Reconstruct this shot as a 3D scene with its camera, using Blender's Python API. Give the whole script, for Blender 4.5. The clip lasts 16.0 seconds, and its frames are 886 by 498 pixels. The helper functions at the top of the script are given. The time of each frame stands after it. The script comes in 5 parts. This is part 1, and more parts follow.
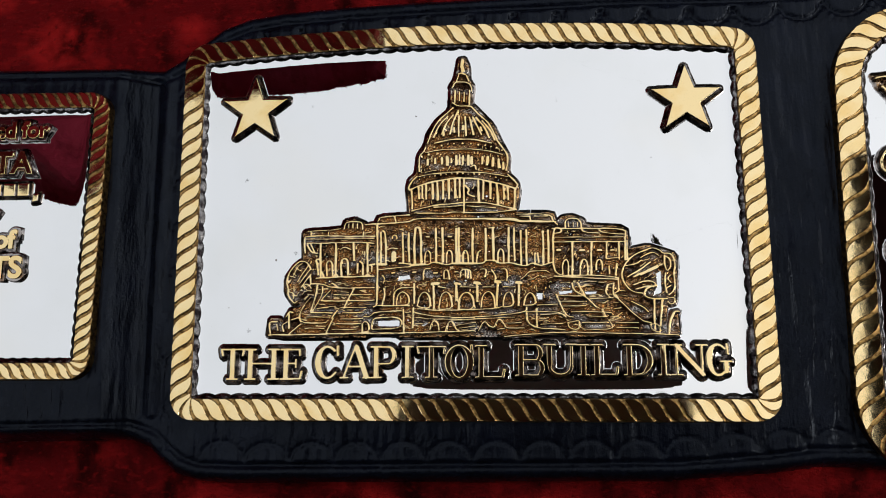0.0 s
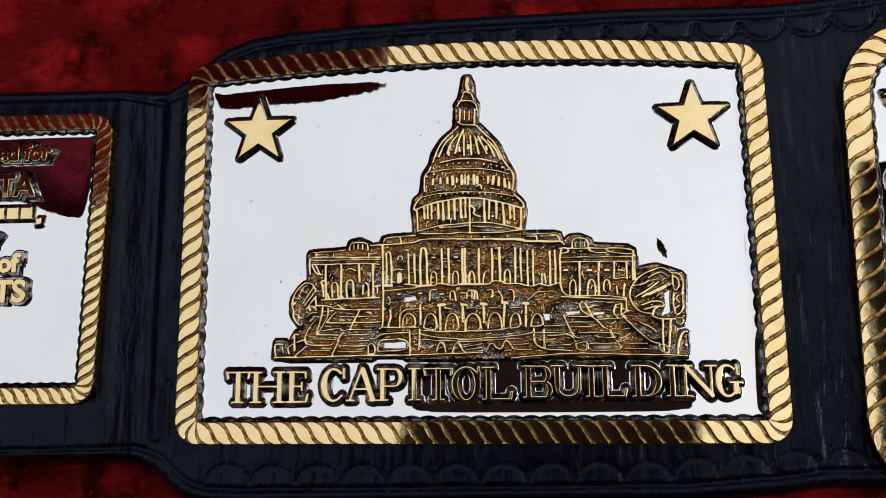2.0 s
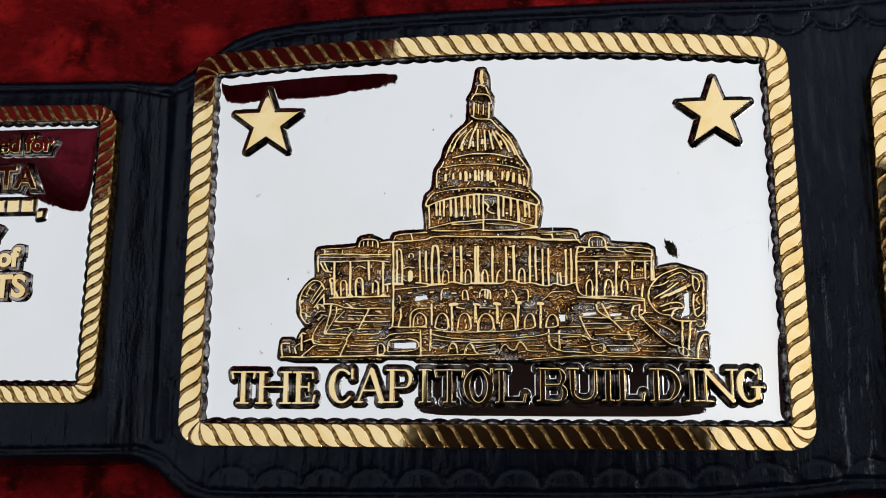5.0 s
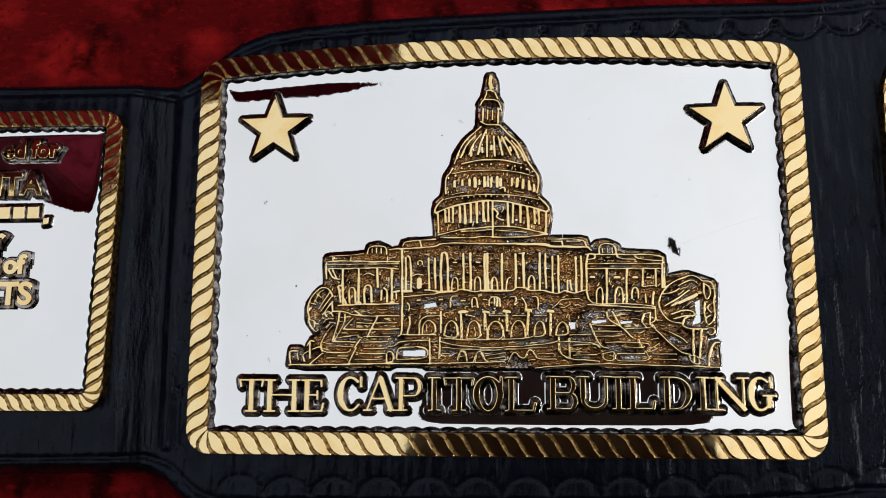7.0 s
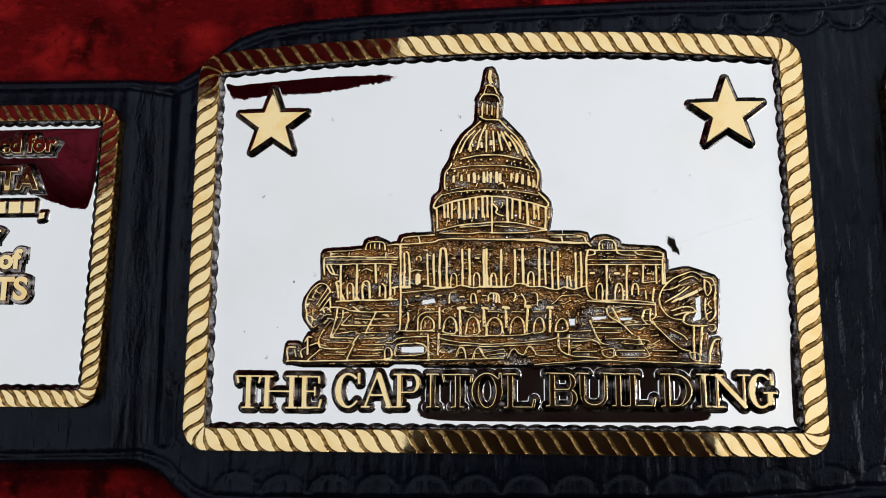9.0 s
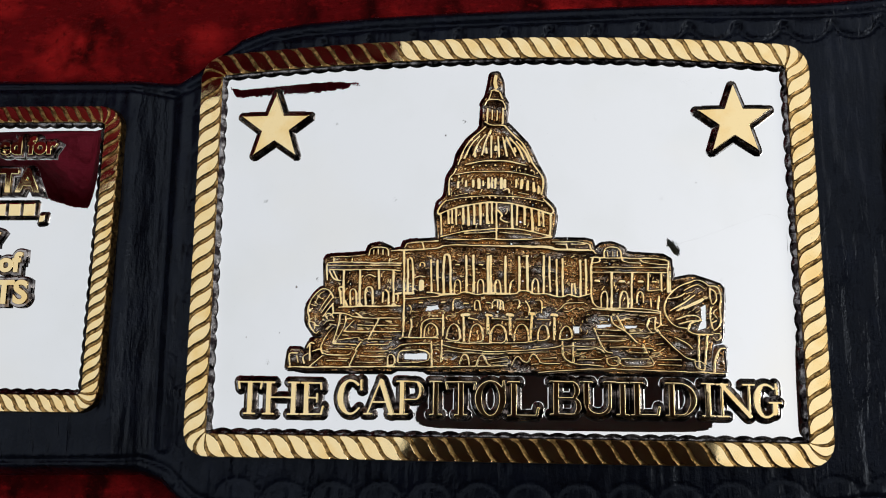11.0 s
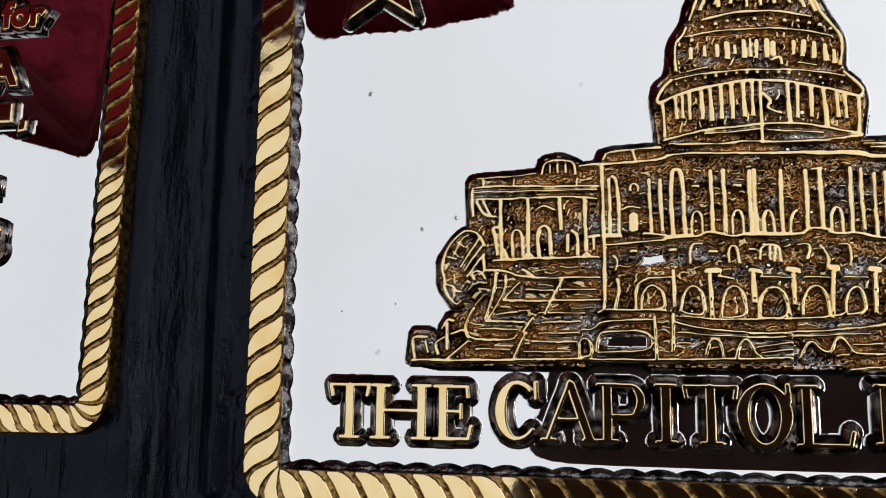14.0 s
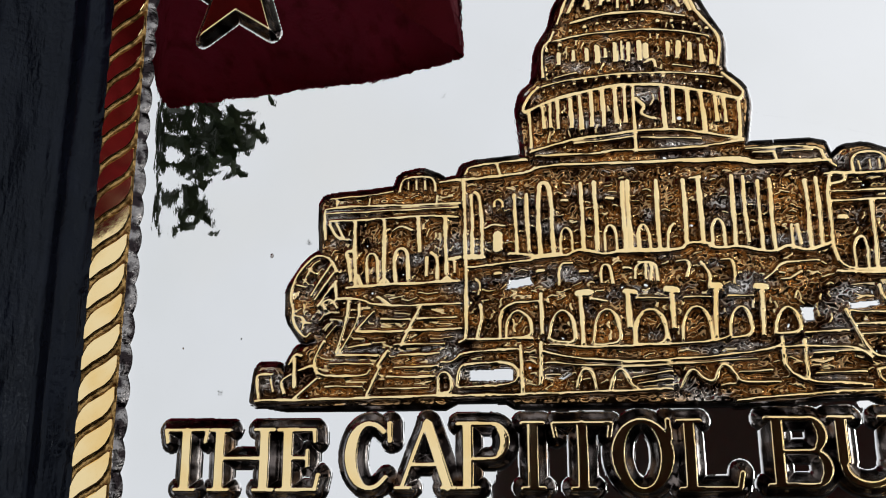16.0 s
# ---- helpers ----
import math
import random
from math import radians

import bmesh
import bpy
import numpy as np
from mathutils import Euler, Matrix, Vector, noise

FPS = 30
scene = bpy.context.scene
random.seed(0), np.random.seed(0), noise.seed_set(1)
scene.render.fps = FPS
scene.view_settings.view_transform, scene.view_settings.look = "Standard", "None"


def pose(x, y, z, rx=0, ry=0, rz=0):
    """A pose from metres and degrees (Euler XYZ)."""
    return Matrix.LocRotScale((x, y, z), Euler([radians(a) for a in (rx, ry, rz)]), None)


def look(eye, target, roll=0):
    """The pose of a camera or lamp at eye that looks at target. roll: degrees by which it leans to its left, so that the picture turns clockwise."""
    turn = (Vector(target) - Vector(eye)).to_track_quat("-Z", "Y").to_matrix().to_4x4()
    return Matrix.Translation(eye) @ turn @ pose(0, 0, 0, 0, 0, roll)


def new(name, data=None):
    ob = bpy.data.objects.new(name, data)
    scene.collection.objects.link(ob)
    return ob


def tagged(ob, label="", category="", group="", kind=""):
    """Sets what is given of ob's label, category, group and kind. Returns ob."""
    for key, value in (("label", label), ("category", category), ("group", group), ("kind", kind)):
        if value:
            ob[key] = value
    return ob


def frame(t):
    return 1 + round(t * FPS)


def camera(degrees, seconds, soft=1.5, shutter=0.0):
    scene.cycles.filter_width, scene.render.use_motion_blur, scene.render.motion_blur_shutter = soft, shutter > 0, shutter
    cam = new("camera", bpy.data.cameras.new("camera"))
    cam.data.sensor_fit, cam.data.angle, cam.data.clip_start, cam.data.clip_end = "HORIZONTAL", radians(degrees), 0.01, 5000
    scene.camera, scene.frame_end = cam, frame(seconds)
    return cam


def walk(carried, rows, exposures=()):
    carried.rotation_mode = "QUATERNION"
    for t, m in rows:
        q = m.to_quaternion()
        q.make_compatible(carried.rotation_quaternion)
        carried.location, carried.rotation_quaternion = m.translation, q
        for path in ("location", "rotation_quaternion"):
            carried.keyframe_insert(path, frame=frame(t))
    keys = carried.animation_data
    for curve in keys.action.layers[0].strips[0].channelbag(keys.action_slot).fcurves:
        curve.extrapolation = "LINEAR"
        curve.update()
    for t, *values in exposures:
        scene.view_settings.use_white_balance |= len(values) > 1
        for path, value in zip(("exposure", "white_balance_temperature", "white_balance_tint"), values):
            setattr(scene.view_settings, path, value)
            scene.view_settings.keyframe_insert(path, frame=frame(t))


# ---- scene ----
# ---------------------------------------------------------------- camera
cam = camera(56.0, 16.0, soft=1.0)
PATH = [
    (0, (0.01101, -0.02655, 0.19348), (0.00348, -0.00928, 0.09527), -23.94),
    (0.5, (0.01289, -0.02570, 0.19366), (0.00491, -0.00897, 0.09539), -26.07),
    (1, (0.01290, -0.02568, 0.19401), (0.00476, -0.01001, 0.09559), -28.15),
    (1.5, (0.00620, -0.02491, 0.19406), (-0.00136, -0.00844, 0.09572), -25.05),
    (2, (0.01021, -0.02138, 0.19293), (0.00236, -0.00417, 0.09473), -25.30),
    (2.5, (0.01012, -0.02020, 0.18919), (0.00230, -0.00361, 0.09088), -26.02),
    (3, (0.00900, -0.02143, 0.18654), (0.00122, -0.00482, 0.08823), -25.69),
    (3.5, (0.00848, -0.01928, 0.18756), (0.00081, -0.00402, 0.08903), -27.13),
    (4, (0.00818, -0.01995, 0.18743), (0.00045, -0.00384, 0.08904), -25.94),
    (4.5, (0.00812, -0.02076, 0.18738), (-0.00018, -0.00372, 0.08920), -26.22),
    (7, (0.00557, -0.01724, 0.18667), (-0.00271, -0.00101, 0.08834), -27.26),
    (7.5, (0.00626, -0.01767, 0.18695), (-0.00195, -0.00108, 0.08867), -26.65),
    (8, (0.00661, -0.01778, 0.18566), (-0.00155, -0.00160, 0.08731), -27.22),
    (10.5, (0.00351, -0.01788, 0.18507), (-0.00451, -0.00178, 0.08670), -25.98),
    (11, (0.00385, -0.01564, 0.18435), (-0.00396, 0.00018, 0.08592), -25.98),
    (11.5, (-0.00056, -0.01772, 0.17850), (-0.00843, -0.00299, 0.07991), -27.65),
    (12, (-0.01315, -0.01974, 0.16500), (-0.02171, -0.00573, 0.06635), -30.78),
    (12.5, (-0.02600, -0.01613, 0.14388), (-0.03686, -0.00789, 0.04481), -51.62),
    (13, (-0.03494, -0.01494, 0.12272), (-0.05006, -0.00712, 0.02418), -61.05),
    (13.5, (-0.03302, -0.00932, 0.10855), (-0.04791, -0.00143, 0.00998), -60.95),
    (14, (-0.02266, -0.01501, 0.11118), (-0.03873, 0.00033, 0.01368), -46.28),
    (14.5, (-0.02166, -0.02197, 0.10827), (-0.03799, -0.00174, 0.01170), -39.43),
    (15, (-0.02148, -0.02096, 0.10256), (-0.03644, 0.00432, 0.00697), -31.48),
    (15.5, (-0.01390, -0.01990, 0.09950), (-0.02951, 0.00415, 0.00370), -34.17),
    (16, (-0.00580, -0.01832, 0.09649), (-0.02205, 0.00502, 0.00062), -36.20),
]
EXPOSURE = 0.0
walk(cam, [(t, look(eye, target, roll)) for t, eye, target, roll in PATH], exposures=((0.0, EXPOSURE), (16.0, EXPOSURE)))

# ---------------------------------------------------------------- light: pale overcast sky, a wide weak sun
SUN_UP, SUN_ROUND = radians(38), radians(100)
world = bpy.data.worlds.new("overcast_sky")
scene.world = world
world.use_nodes = True
wn, wl = world.node_tree.nodes, world.node_tree.links
sky = wn.new("ShaderNodeTexSky")
sky.sky_type, sky.sun_disc = "NISHITA", False
sky.sun_elevation, sky.sun_rotation = SUN_UP, SUN_ROUND
sky.dust_density = 4.0
veil = wn.new("ShaderNodeHueSaturation")
veil.inputs["Saturation"].default_value = 0.27
veil.inputs["Value"].default_value = 4.6
haze = wn.new("ShaderNodeGamma")      # thick cloud evens the sky out
haze.inputs["Gamma"].default_value = 0.25
wl.new(sky.outputs[0], haze.inputs["Color"])
wl.new(haze.outputs[0], veil.inputs["Color"])
wl.new(veil.outputs[0], wn["Background"].inputs["Color"])
wn["Background"].inputs["Strength"].default_value = 0.15
sun = new("sun", bpy.data.lights.new("sun", "SUN"))
sun.data.energy, sun.data.angle, sun.data.color = 0.6, radians(20), (1.0, 0.96, 0.9)
sun.matrix_world = look((0, 0, 3), Vector((0, 0, 3)) - Vector((math.sin(SUN_ROUND) * math.cos(SUN_UP), math.cos(SUN_ROUND) * math.cos(SUN_UP), math.sin(SUN_UP))))

# ---------------------------------------------------------------- materials
MM = 0.001


def material(name, base, rough=0.5, metal=0.0, vary=(), bumps=(), rough_vary=None, sheen=0.0, spec=0.5, tint=None):
    """vary: (colour, scale, low, high, stretch) layers of noise; bumps: (scale, strength, stretch) in metres."""
    m = bpy.data.materials.new(name)
    m.use_nodes = True
    n, l = m.node_tree.nodes, m.node_tree.links
    bsdf = n["Principled BSDF"]
    bsdf.inputs["Metallic"].default_value = metal
    bsdf.inputs["Roughness"].default_value = rough
    bsdf.inputs["Specular IOR Level"].default_value = spec
    if sheen:
        bsdf.inputs["Sheen Weight"].default_value = sheen
        bsdf.inputs["Sheen Roughness"].default_value = 0.35
        bsdf.inputs["Sheen Tint"].default_value = (1.0, 0.12, 0.1, 1)
    if tint:
        bsdf.inputs["Specular Tint"].default_value = (*tint, 1)
    geo = n.new("ShaderNodeNewGeometry")

    def noise_at(scale, stretch, detail=4.0):
        mp = n.new("ShaderNodeMapping")
        mp.inputs["Scale"].default_value = stretch
        l.new(geo.outputs["Position"], mp.inputs["Vector"])
        t = n.new("ShaderNodeTexNoise")
        t.inputs["Scale"].default_value = scale
        t.inputs["Detail"].default_value = detail
        l.new(mp.outputs[0], t.inputs["Vector"])
        return t.outputs["Fac"]

    colour = None
    for c, scale, low, high, stretch in vary:
        ramp = n.new("ShaderNodeMapRange")
        ramp.inputs["From Min"].default_value, ramp.inputs["From Max"].default_value = low, high
        l.new(noise_at(scale, stretch), ramp.inputs["Value"])
        mix = n.new("ShaderNodeMix")
        mix.data_type = "RGBA"
        l.new(ramp.outputs[0], mix.inputs["Factor"])
        if colour is None:
            mix.inputs[6].default_value = (*base, 1)
        else:
            l.new(colour, mix.inputs[6])
        mix.inputs[7].default_value = (*c, 1)
        colour = mix.outputs[2]
    if colour is None:
        bsdf.inputs["Base Color"].default_value = (*base, 1)
    else:
        l.new(colour, bsdf.inputs["Base Color"])
    if rough_vary:
        scale, low, high = rough_vary
        ramp = n.new("ShaderNodeMapRange")
        ramp.inputs["From Min"].default_value, ramp.inputs["From Max"].default_value = 0.35, 0.7
        ramp.inputs["To Min"].default_value, ramp.inputs["To Max"].default_value = low, high
        l.new(noise_at(scale, (1, 1, 1)), ramp.inputs["Value"])
        l.new(ramp.outputs[0], bsdf.inputs["Roughness"])
    last = None
    for scale, depth, stretch in bumps:
        b = n.new("ShaderNodeBump")
        b.inputs["Strength"].default_value = 1.0
        b.inputs["Distance"].default_value = depth
        l.new(noise_at(scale, stretch), b.inputs["Height"])
        if last:
            l.new(last, b.inputs["Normal"])
        last = b.outputs[0]
    if last:
        l.new(last, bsdf.inputs["Normal"])
    return m


ONE = (1, 1, 1)
NICKEL = material("polished_nickel", (0.895, 0.91, 0.925), 0.02, 1.0, vary=(((0.84, 0.855, 0.85), 40, 0.45, 0.8, ONE), ((0.9, 0.895, 0.87), 22, 0.55, 0.75, ONE)),
                  bumps=((55, 0.000012, ONE), (420, 0.0000045, (1.0, 0.5, 1.0))), rough_vary=(140, 0.006, 0.022))
GOLD = material("polished_gold", (1.0, 0.785, 0.42), 0.06, 1.0, vary=(((0.95, 0.66, 0.27), 150, 0.45, 0.72, ONE),),
                bumps=((400, 0.000008, ONE),), rough_vary=(300, 0.03, 0.09))
ANTIQUE_LOOK = dict(base=(0.56, 0.34, 0.15), rough=0.18, vary=(((0.07, 0.038, 0.022), 260, 0.4, 0.6, (0.5, 1.4, 1)), ((0.6, 0.57, 0.54), 240, 0.53, 0.68, (0.5, 1.4, 1))),
                    bumps=((900, 0.00002, (0.5, 1.5, 1)), (380, 0.00009, (0.5, 1.5, 1))))
ETCHED_LOOK = dict(base=(0.42, 0.385, 0.37), rough=0.16, vary=(((0.2, 0.13, 0.08), 300, 0.5, 0.62, ONE), ((0.03, 0.024, 0.024), 380, 0.42, 0.58, ONE)),
                   bumps=((900, 0.00005, ONE), (300, 0.0001, ONE)))
ANTIQUE = material("antiqued_gold", metal=1.0, **ANTIQUE_LOOK)
ETCHED = material("etched_nickel", metal=1.0, **ETCHED_LOOK)
LEATHER = material("black_leather", (0.003, 0.0038, 0.0078), 0.34, 0.0,
                   vary=(((0.0052, 0.0068, 0.014), 120, 0.45, 0.7, ONE),),
                   bumps=((110, 0.0009, (1.0, 0.12, 1.0)), (340, 0.00055, (1.0, 0.22, 1.0)), (1500, 0.00009, ONE)), rough_vary=(200, 0.19, 0.36), spec=0.17, tint=(0.7, 0.82, 1.0))


def gilded():
    """One struck surface: gold where the attribute gilt is high, etched nickel where wall is high, antiqued gold between, polished nickel in the panes."""
    m = bpy.data.materials.new("gilded_relief")
    m.use_nodes = True
    n, l = m.node_tree.nodes, m.node_tree.links
    n.clear()
    out = n.new("ShaderNodeOutputMaterial")
    made = []
    for src in (ANTIQUE, ETCHED, GOLD, NICKEL):
        names = {}
        for nd in src.node_tree.nodes:
            if nd.bl_idname == "ShaderNodeOutputMaterial":
                continue
            c = n.new(nd.bl_idname)
            if nd.bl_idname == "ShaderNodeMix":
                c.data_type = nd.data_type
            for a, b in zip(nd.inputs, c.inputs):
                if a.type in ("VALUE", "RGBA", "VECTOR") and not a.is_linked:
                    b.default_value = a.default_value
            names[nd] = c
        for k in src.node_tree.links:
            if k.to_node in names and k.from_node in names:
                l.new(names[k.from_node].outputs[list(k.from_node.outputs).index(k.from_socket)], names[k.to_node].inputs[list(k.to_node.inputs).index(k.to_socket)])
        made.append(names[src.node_tree.nodes["Principled BSDF"]].outputs[0])
    shader = made[0]
    for key, top in (("wall", made[1]), ("gilt", made[2]), ("pane", made[3])):
        at = n.new("ShaderNodeAttribute")
        at.attribute_name = key
        mix = n.new("ShaderNodeMixShader")
        l.new(at.outputs["Fac"], mix.inputs[0])
        l.new(shader, mix.inputs[1])
        l.new(top, mix.inputs[2])
        shader = mix.outputs[0]
    l.new(shader, out.inputs["Surface"])
    return m


# darker gold for the beaded cords and for the strands' flanks and ends
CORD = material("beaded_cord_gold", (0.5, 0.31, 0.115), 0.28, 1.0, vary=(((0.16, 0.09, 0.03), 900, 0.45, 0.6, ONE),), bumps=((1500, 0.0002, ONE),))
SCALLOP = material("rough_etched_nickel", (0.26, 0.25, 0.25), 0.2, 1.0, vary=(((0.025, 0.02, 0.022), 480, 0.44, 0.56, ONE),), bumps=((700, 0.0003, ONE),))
GILDED = gilded()
VELVET = material("crushed_red_velvet", (0.13, 0.004, 0.0055), 0.9, 0.0,
                  vary=(((0.42, 0.014, 0.014), 45, 0.5, 0.68, (1, 1.7, 1)), ((0.03, 0.001, 0.0015), 70, 0.5, 0.66, (1.5, 1, 1)),
                        ((0.26, 0.008, 0.009), 420, 0.55, 0.8, (1, 1.6, 1)), ((0.06, 0.002, 0.002), 600, 0.58, 0.8, ONE)),
                  bumps=((70, 0.004, (1, 1.6, 1)), (420, 0.0007, (1, 1.8, 1)), (2500, 0.0003, ONE)), sheen=0.12, spec=0.05)
# the same velvet again, with shade and bluish sky sheen put into its colour
SHADED_VELVET = material("shaded_velvet", (0.18, 0.012, 0.028), 0.9, 0.0,
                  vary=(((0.25, 0.016, 0.038), 30, 0.45, 0.7, (1, 1, 0.4)), ((0.11, 0.005, 0.013), 160, 0.5, 0.7, (1, 1, 0.5))),
                  bumps=((60, 0.002, (1, 1, 0.4)), (900, 0.0005, ONE)), sheen=0.1, spec=0.05)
PLASTER = material("dark_render", (0.07, 0.065, 0.06), 0.9, vary=(((0.045, 0.045, 0.045), 3, 0.4, 0.7, ONE),), bumps=((90, 0.002, ONE),))
PAVING = material("grey_paving", (0.14, 0.14, 0.135), 0.9, vary=(((0.09, 0.09, 0.09), 6, 0.4, 0.7, ONE),), bumps=((120, 0.002, ONE),))
WOOD = material("brown_wood", (0.18, 0.10, 0.05), 0.5, vary=(((0.11, 0.055, 0.025), 25, 0.4, 0.7, (1, 8, 1)),), bumps=((60, 0.001, (1, 8, 1)),))
# tones of the unseen stand-in boards, set by how dark they mirror
STAND_IN_GREY = material("stand_in_grey", (0.115, 0.15, 0.14), 0.8, vary=(((0.145, 0.185, 0.175), 60, 0.4, 0.7, ONE),), bumps=((500, 0.0001, ONE),))
MATT_BLACK = material("stand_in_black", (0.02, 0.024, 0.024), 0.8, vary=(((0.03, 0.035, 0.035), 80, 0.4, 0.7, ONE),), bumps=((500, 0.0001, ONE),))
BARK = material("bark", (0.07, 0.05, 0.035), 0.9, vary=(((0.03, 0.022, 0.016), 30, 0.4, 0.6, (1, 1, 0.2)),), bumps=((60, 0.01, (1, 1, 0.2)),))
LEAF = material("leaf", (0.035, 0.06, 0.02), 0.6, vary=(((0.05, 0.07, 0.025), 9, 0.4, 0.6, ONE),))


# ---------------------------------------------------------------- mesh helpers
def part(name, bm, mat, parent=None, label=""):
    """Links a bmesh as one mesh object, under parent where one is given."""
    me = bpy.data.meshes.new(name)
    bm.to_mesh(me)
    bm.free()
    for m in mat if isinstance(mat, (list, tuple)) else [mat]:
        me.materials.append(m)
    return place(name, me, parent, label)


def place(name, me, parent=None, label=""):
    ob = new(name, me)
    if parent:
        ob.parent = parent
    if label:
        ob["label"] = label
    return ob


def mesh_of(name, verts, quads, index, mats, smooth=True, crisp=False):
    """A mesh from arrays: verts (n, 3) in metres, quads (m, 4), material index (m)."""
    me = bpy.data.meshes.new(name)
    me.vertices.add(len(verts))
    me.vertices.foreach_set("co", np.asarray(verts, np.float32).ravel())
    me.loops.add(4 * len(quads))
    me.loops.foreach_set("vertex_index", np.asarray(quads, np.int32).ravel())
    me.polygons.add(len(quads))
    me.polygons.foreach_set("loop_start", np.arange(0, 4 * len(quads), 4, dtype=np.int32))
    me.polygons.foreach_set("material_index", np.asarray(index, np.int32))
    me.polygons.foreach_set("use_smooth", np.asarray(index) != 0 if crisp else np.full(len(quads), smooth))
    for m in mats:
        me.materials.append(m)
    me.update(calc_edges=True)
    me.validate()
    return me


def box_bm(x0, x1, y0, y1, z0, z1, bevel=0.0):
    bm = bmesh.new()
    bmesh.ops.create_cube(bm, size=1)
    for v in bm.verts:
        v.co = ((x0 + x1) / 2 + v.co.x * (x1 - x0), (y0 + y1) / 2 + v.co.y * (y1 - y0), (z0 + z1) / 2 + v.co.z * (z1 - z0))
    if bevel:
        bmesh.ops.bevel(bm, geom=bm.edges[:], offset=bevel, segments=2, profile=0.5, affect="EDGES")
    return bm


def tube_bm(points, radii, sides=8):
    bm = bmesh.new()
    rings = []
    for i, p in enumerate(points):
        p = Vector(p)
        ahead = Vector(points[min(i + 1, len(points) - 1)]) - Vector(points[max(i - 1, 0)])
        q = ahead.to_track_quat("Z", "Y")
        rings.append([bm.verts.new(p + q @ Vector((math.cos(a) * radii[i], math.sin(a) * radii[i], 0))) for a in [2 * math.pi * k / sides for k in range(sides)]])
    for a, b in zip(rings, rings[1:]):
        for k in range(sides):
            bm.faces.new((a[k], a[(k + 1) % sides], b[(k + 1) % sides], b[k]))
    bm.faces.new(rings[0][::-1])
    bm.faces.new(rings[-1])
    return bm


def mottle(rng, shape):
    """Soft random lumps of unit height."""
    g = rng.normal(0, 1, shape)
    for _ in range(8):
        g = (g + np.roll(g, 1, 0) + np.roll(g, 1, 1) + np.roll(g, (1, 1), (0, 1))) / 4
    return g / g.std()


class Relief:
    """A patch of struck metal drawn with strokes: how far each spot lies from the strokes and from the body, in millimetres."""

    def __init__(self, x0, x1, y0, y1, step, waver=1.0):
        self.step = step
        self.x, self.y = np.meshgrid(np.arange(x0, x1 + step, step), np.arange(y0, y1 + step, step))
        # the hand-cut strokes waver a little
        gx, gy = self.x.copy(), self.y.copy()
        self.gx = gx + waver * (0.08 * np.sin(0.9 * gy + 0.5 * gx) + 0.03 * np.sin(2.6 * gy - 1.1 * gx + 1))
        self.gy = gy + waver * (0.08 * np.sin(1.0 * gx - 0.6 * gy + 2) + 0.03 * np.sin(2.8 * gx + 0.9 * gy))
        self.d = np.full(self.x.shape, 9.0)
        self.body = np.full(self.x.shape, 9.0)
        self.glass = np.full(self.x.shape, 9.0)
        self.fine = np.full(self.x.shape, 9.0)

    def _window(self, pts, reach):
        pts = np.asarray(pts, float)
        lo, hi = pts.min(0) - reach, pts.max(0) + reach
        i = np.clip(((np.array([lo[0], hi[0]]) - self.x[0, 0]) / self.step).astype(int) + (0, 2), 0, self.x.shape[1])
        j = np.clip(((np.array([lo[1], hi[1]]) - self.y[0, 0]) / self.step).astype(int) + (0, 2), 0, self.x.shape[0])
        return slice(j[0], j[1]), slice(i[0], i[1])

    def line(self, pts, width=0.4, closed=False):
        pts = [tuple(p) for p in pts]
        if closed:
            pts.append(pts[0])
        for a, b in zip(pts, pts[1:]):
            s = self._window((a, b), width + 1.4)
            x, y = self.gx[s] - a[0], self.gy[s] - a[1]
            ux, uy = b[0] - a[0], b[1] - a[1]
            k = np.clip((x * ux + y * uy) / max(ux * ux + uy * uy, 1e-9), 0, 1)
            self.d[s] = np.minimum(self.d[s], np.hypot(x - k * ux, y - k * uy) - width / 2)
        return self

    def hatch(self, x0, x1, y0, y1, n, lean, length, width=0.26, seed=1):
        """Small lower strokes scattered over a stretch of the body; lean in degrees."""
        rnd = random.Random(seed)
        keep, self.d = self.d, self.fine
        for _ in range(n):
            x, y, a, k = rnd.uniform(x0, x1), rnd.uniform(y0, y1), radians(lean + rnd.gauss(0, 14)), length * rnd.uniform(0.5, 1.3) / 2
            bend = rnd.uniform(-0.25, 0.25)
            self.line([(x - k * math.cos(a), y - k * math.sin(a)), (x + bend * math.sin(a), y + bend * math.cos(a)), (x + k * math.cos(a), y + k * math.sin(a))], width * rnd.uniform(0.7, 1.3))
        self.d, self.fine = keep, self.d
        return self

    def dot(self, x, y, r):
        s = self._window([(x, y)], r + 1.4)
        self.d[s] = np.minimum(self.d[s], np.hypot(self.gx[s] - x, self.gy[s] - y) - r)
        return self

    def arc(self, x, y, rx, ry, a0, a1, width=0.4, n=10):
        return self.line([(x + rx * math.cos(radians(a0 + (a1 - a0) * k / n)), y + ry * math.sin(radians(a0 + (a1 - a0) * k / n))) for k in range(n + 1)], width)

    def _inside(self, pts):
        pts = np.asarray(pts, float)
        s = self._window(pts, 3.2)
        x, y = self.x[s], self.y[s]
        dist, odd = np.full(x.shape, 9.0), np.zeros(x.shape, bool)
        for a, b in zip(pts, np.roll(pts, -1, 0)):
            ux, uy = b - a
            k = np.clip(((x - a[0]) * ux + (y - a[1]) * uy) / max(ux * ux + uy * uy, 1e-9), 0, 1)
            dist = np.minimum(dist, np.hypot(x - a[0] - k * ux, y - a[1] - k * uy))
            if abs(uy) > 1e-9:
                odd ^= ((a[1] > y) != (b[1] > y)) & (x < ux * (y - a[1]) / uy + a[0])
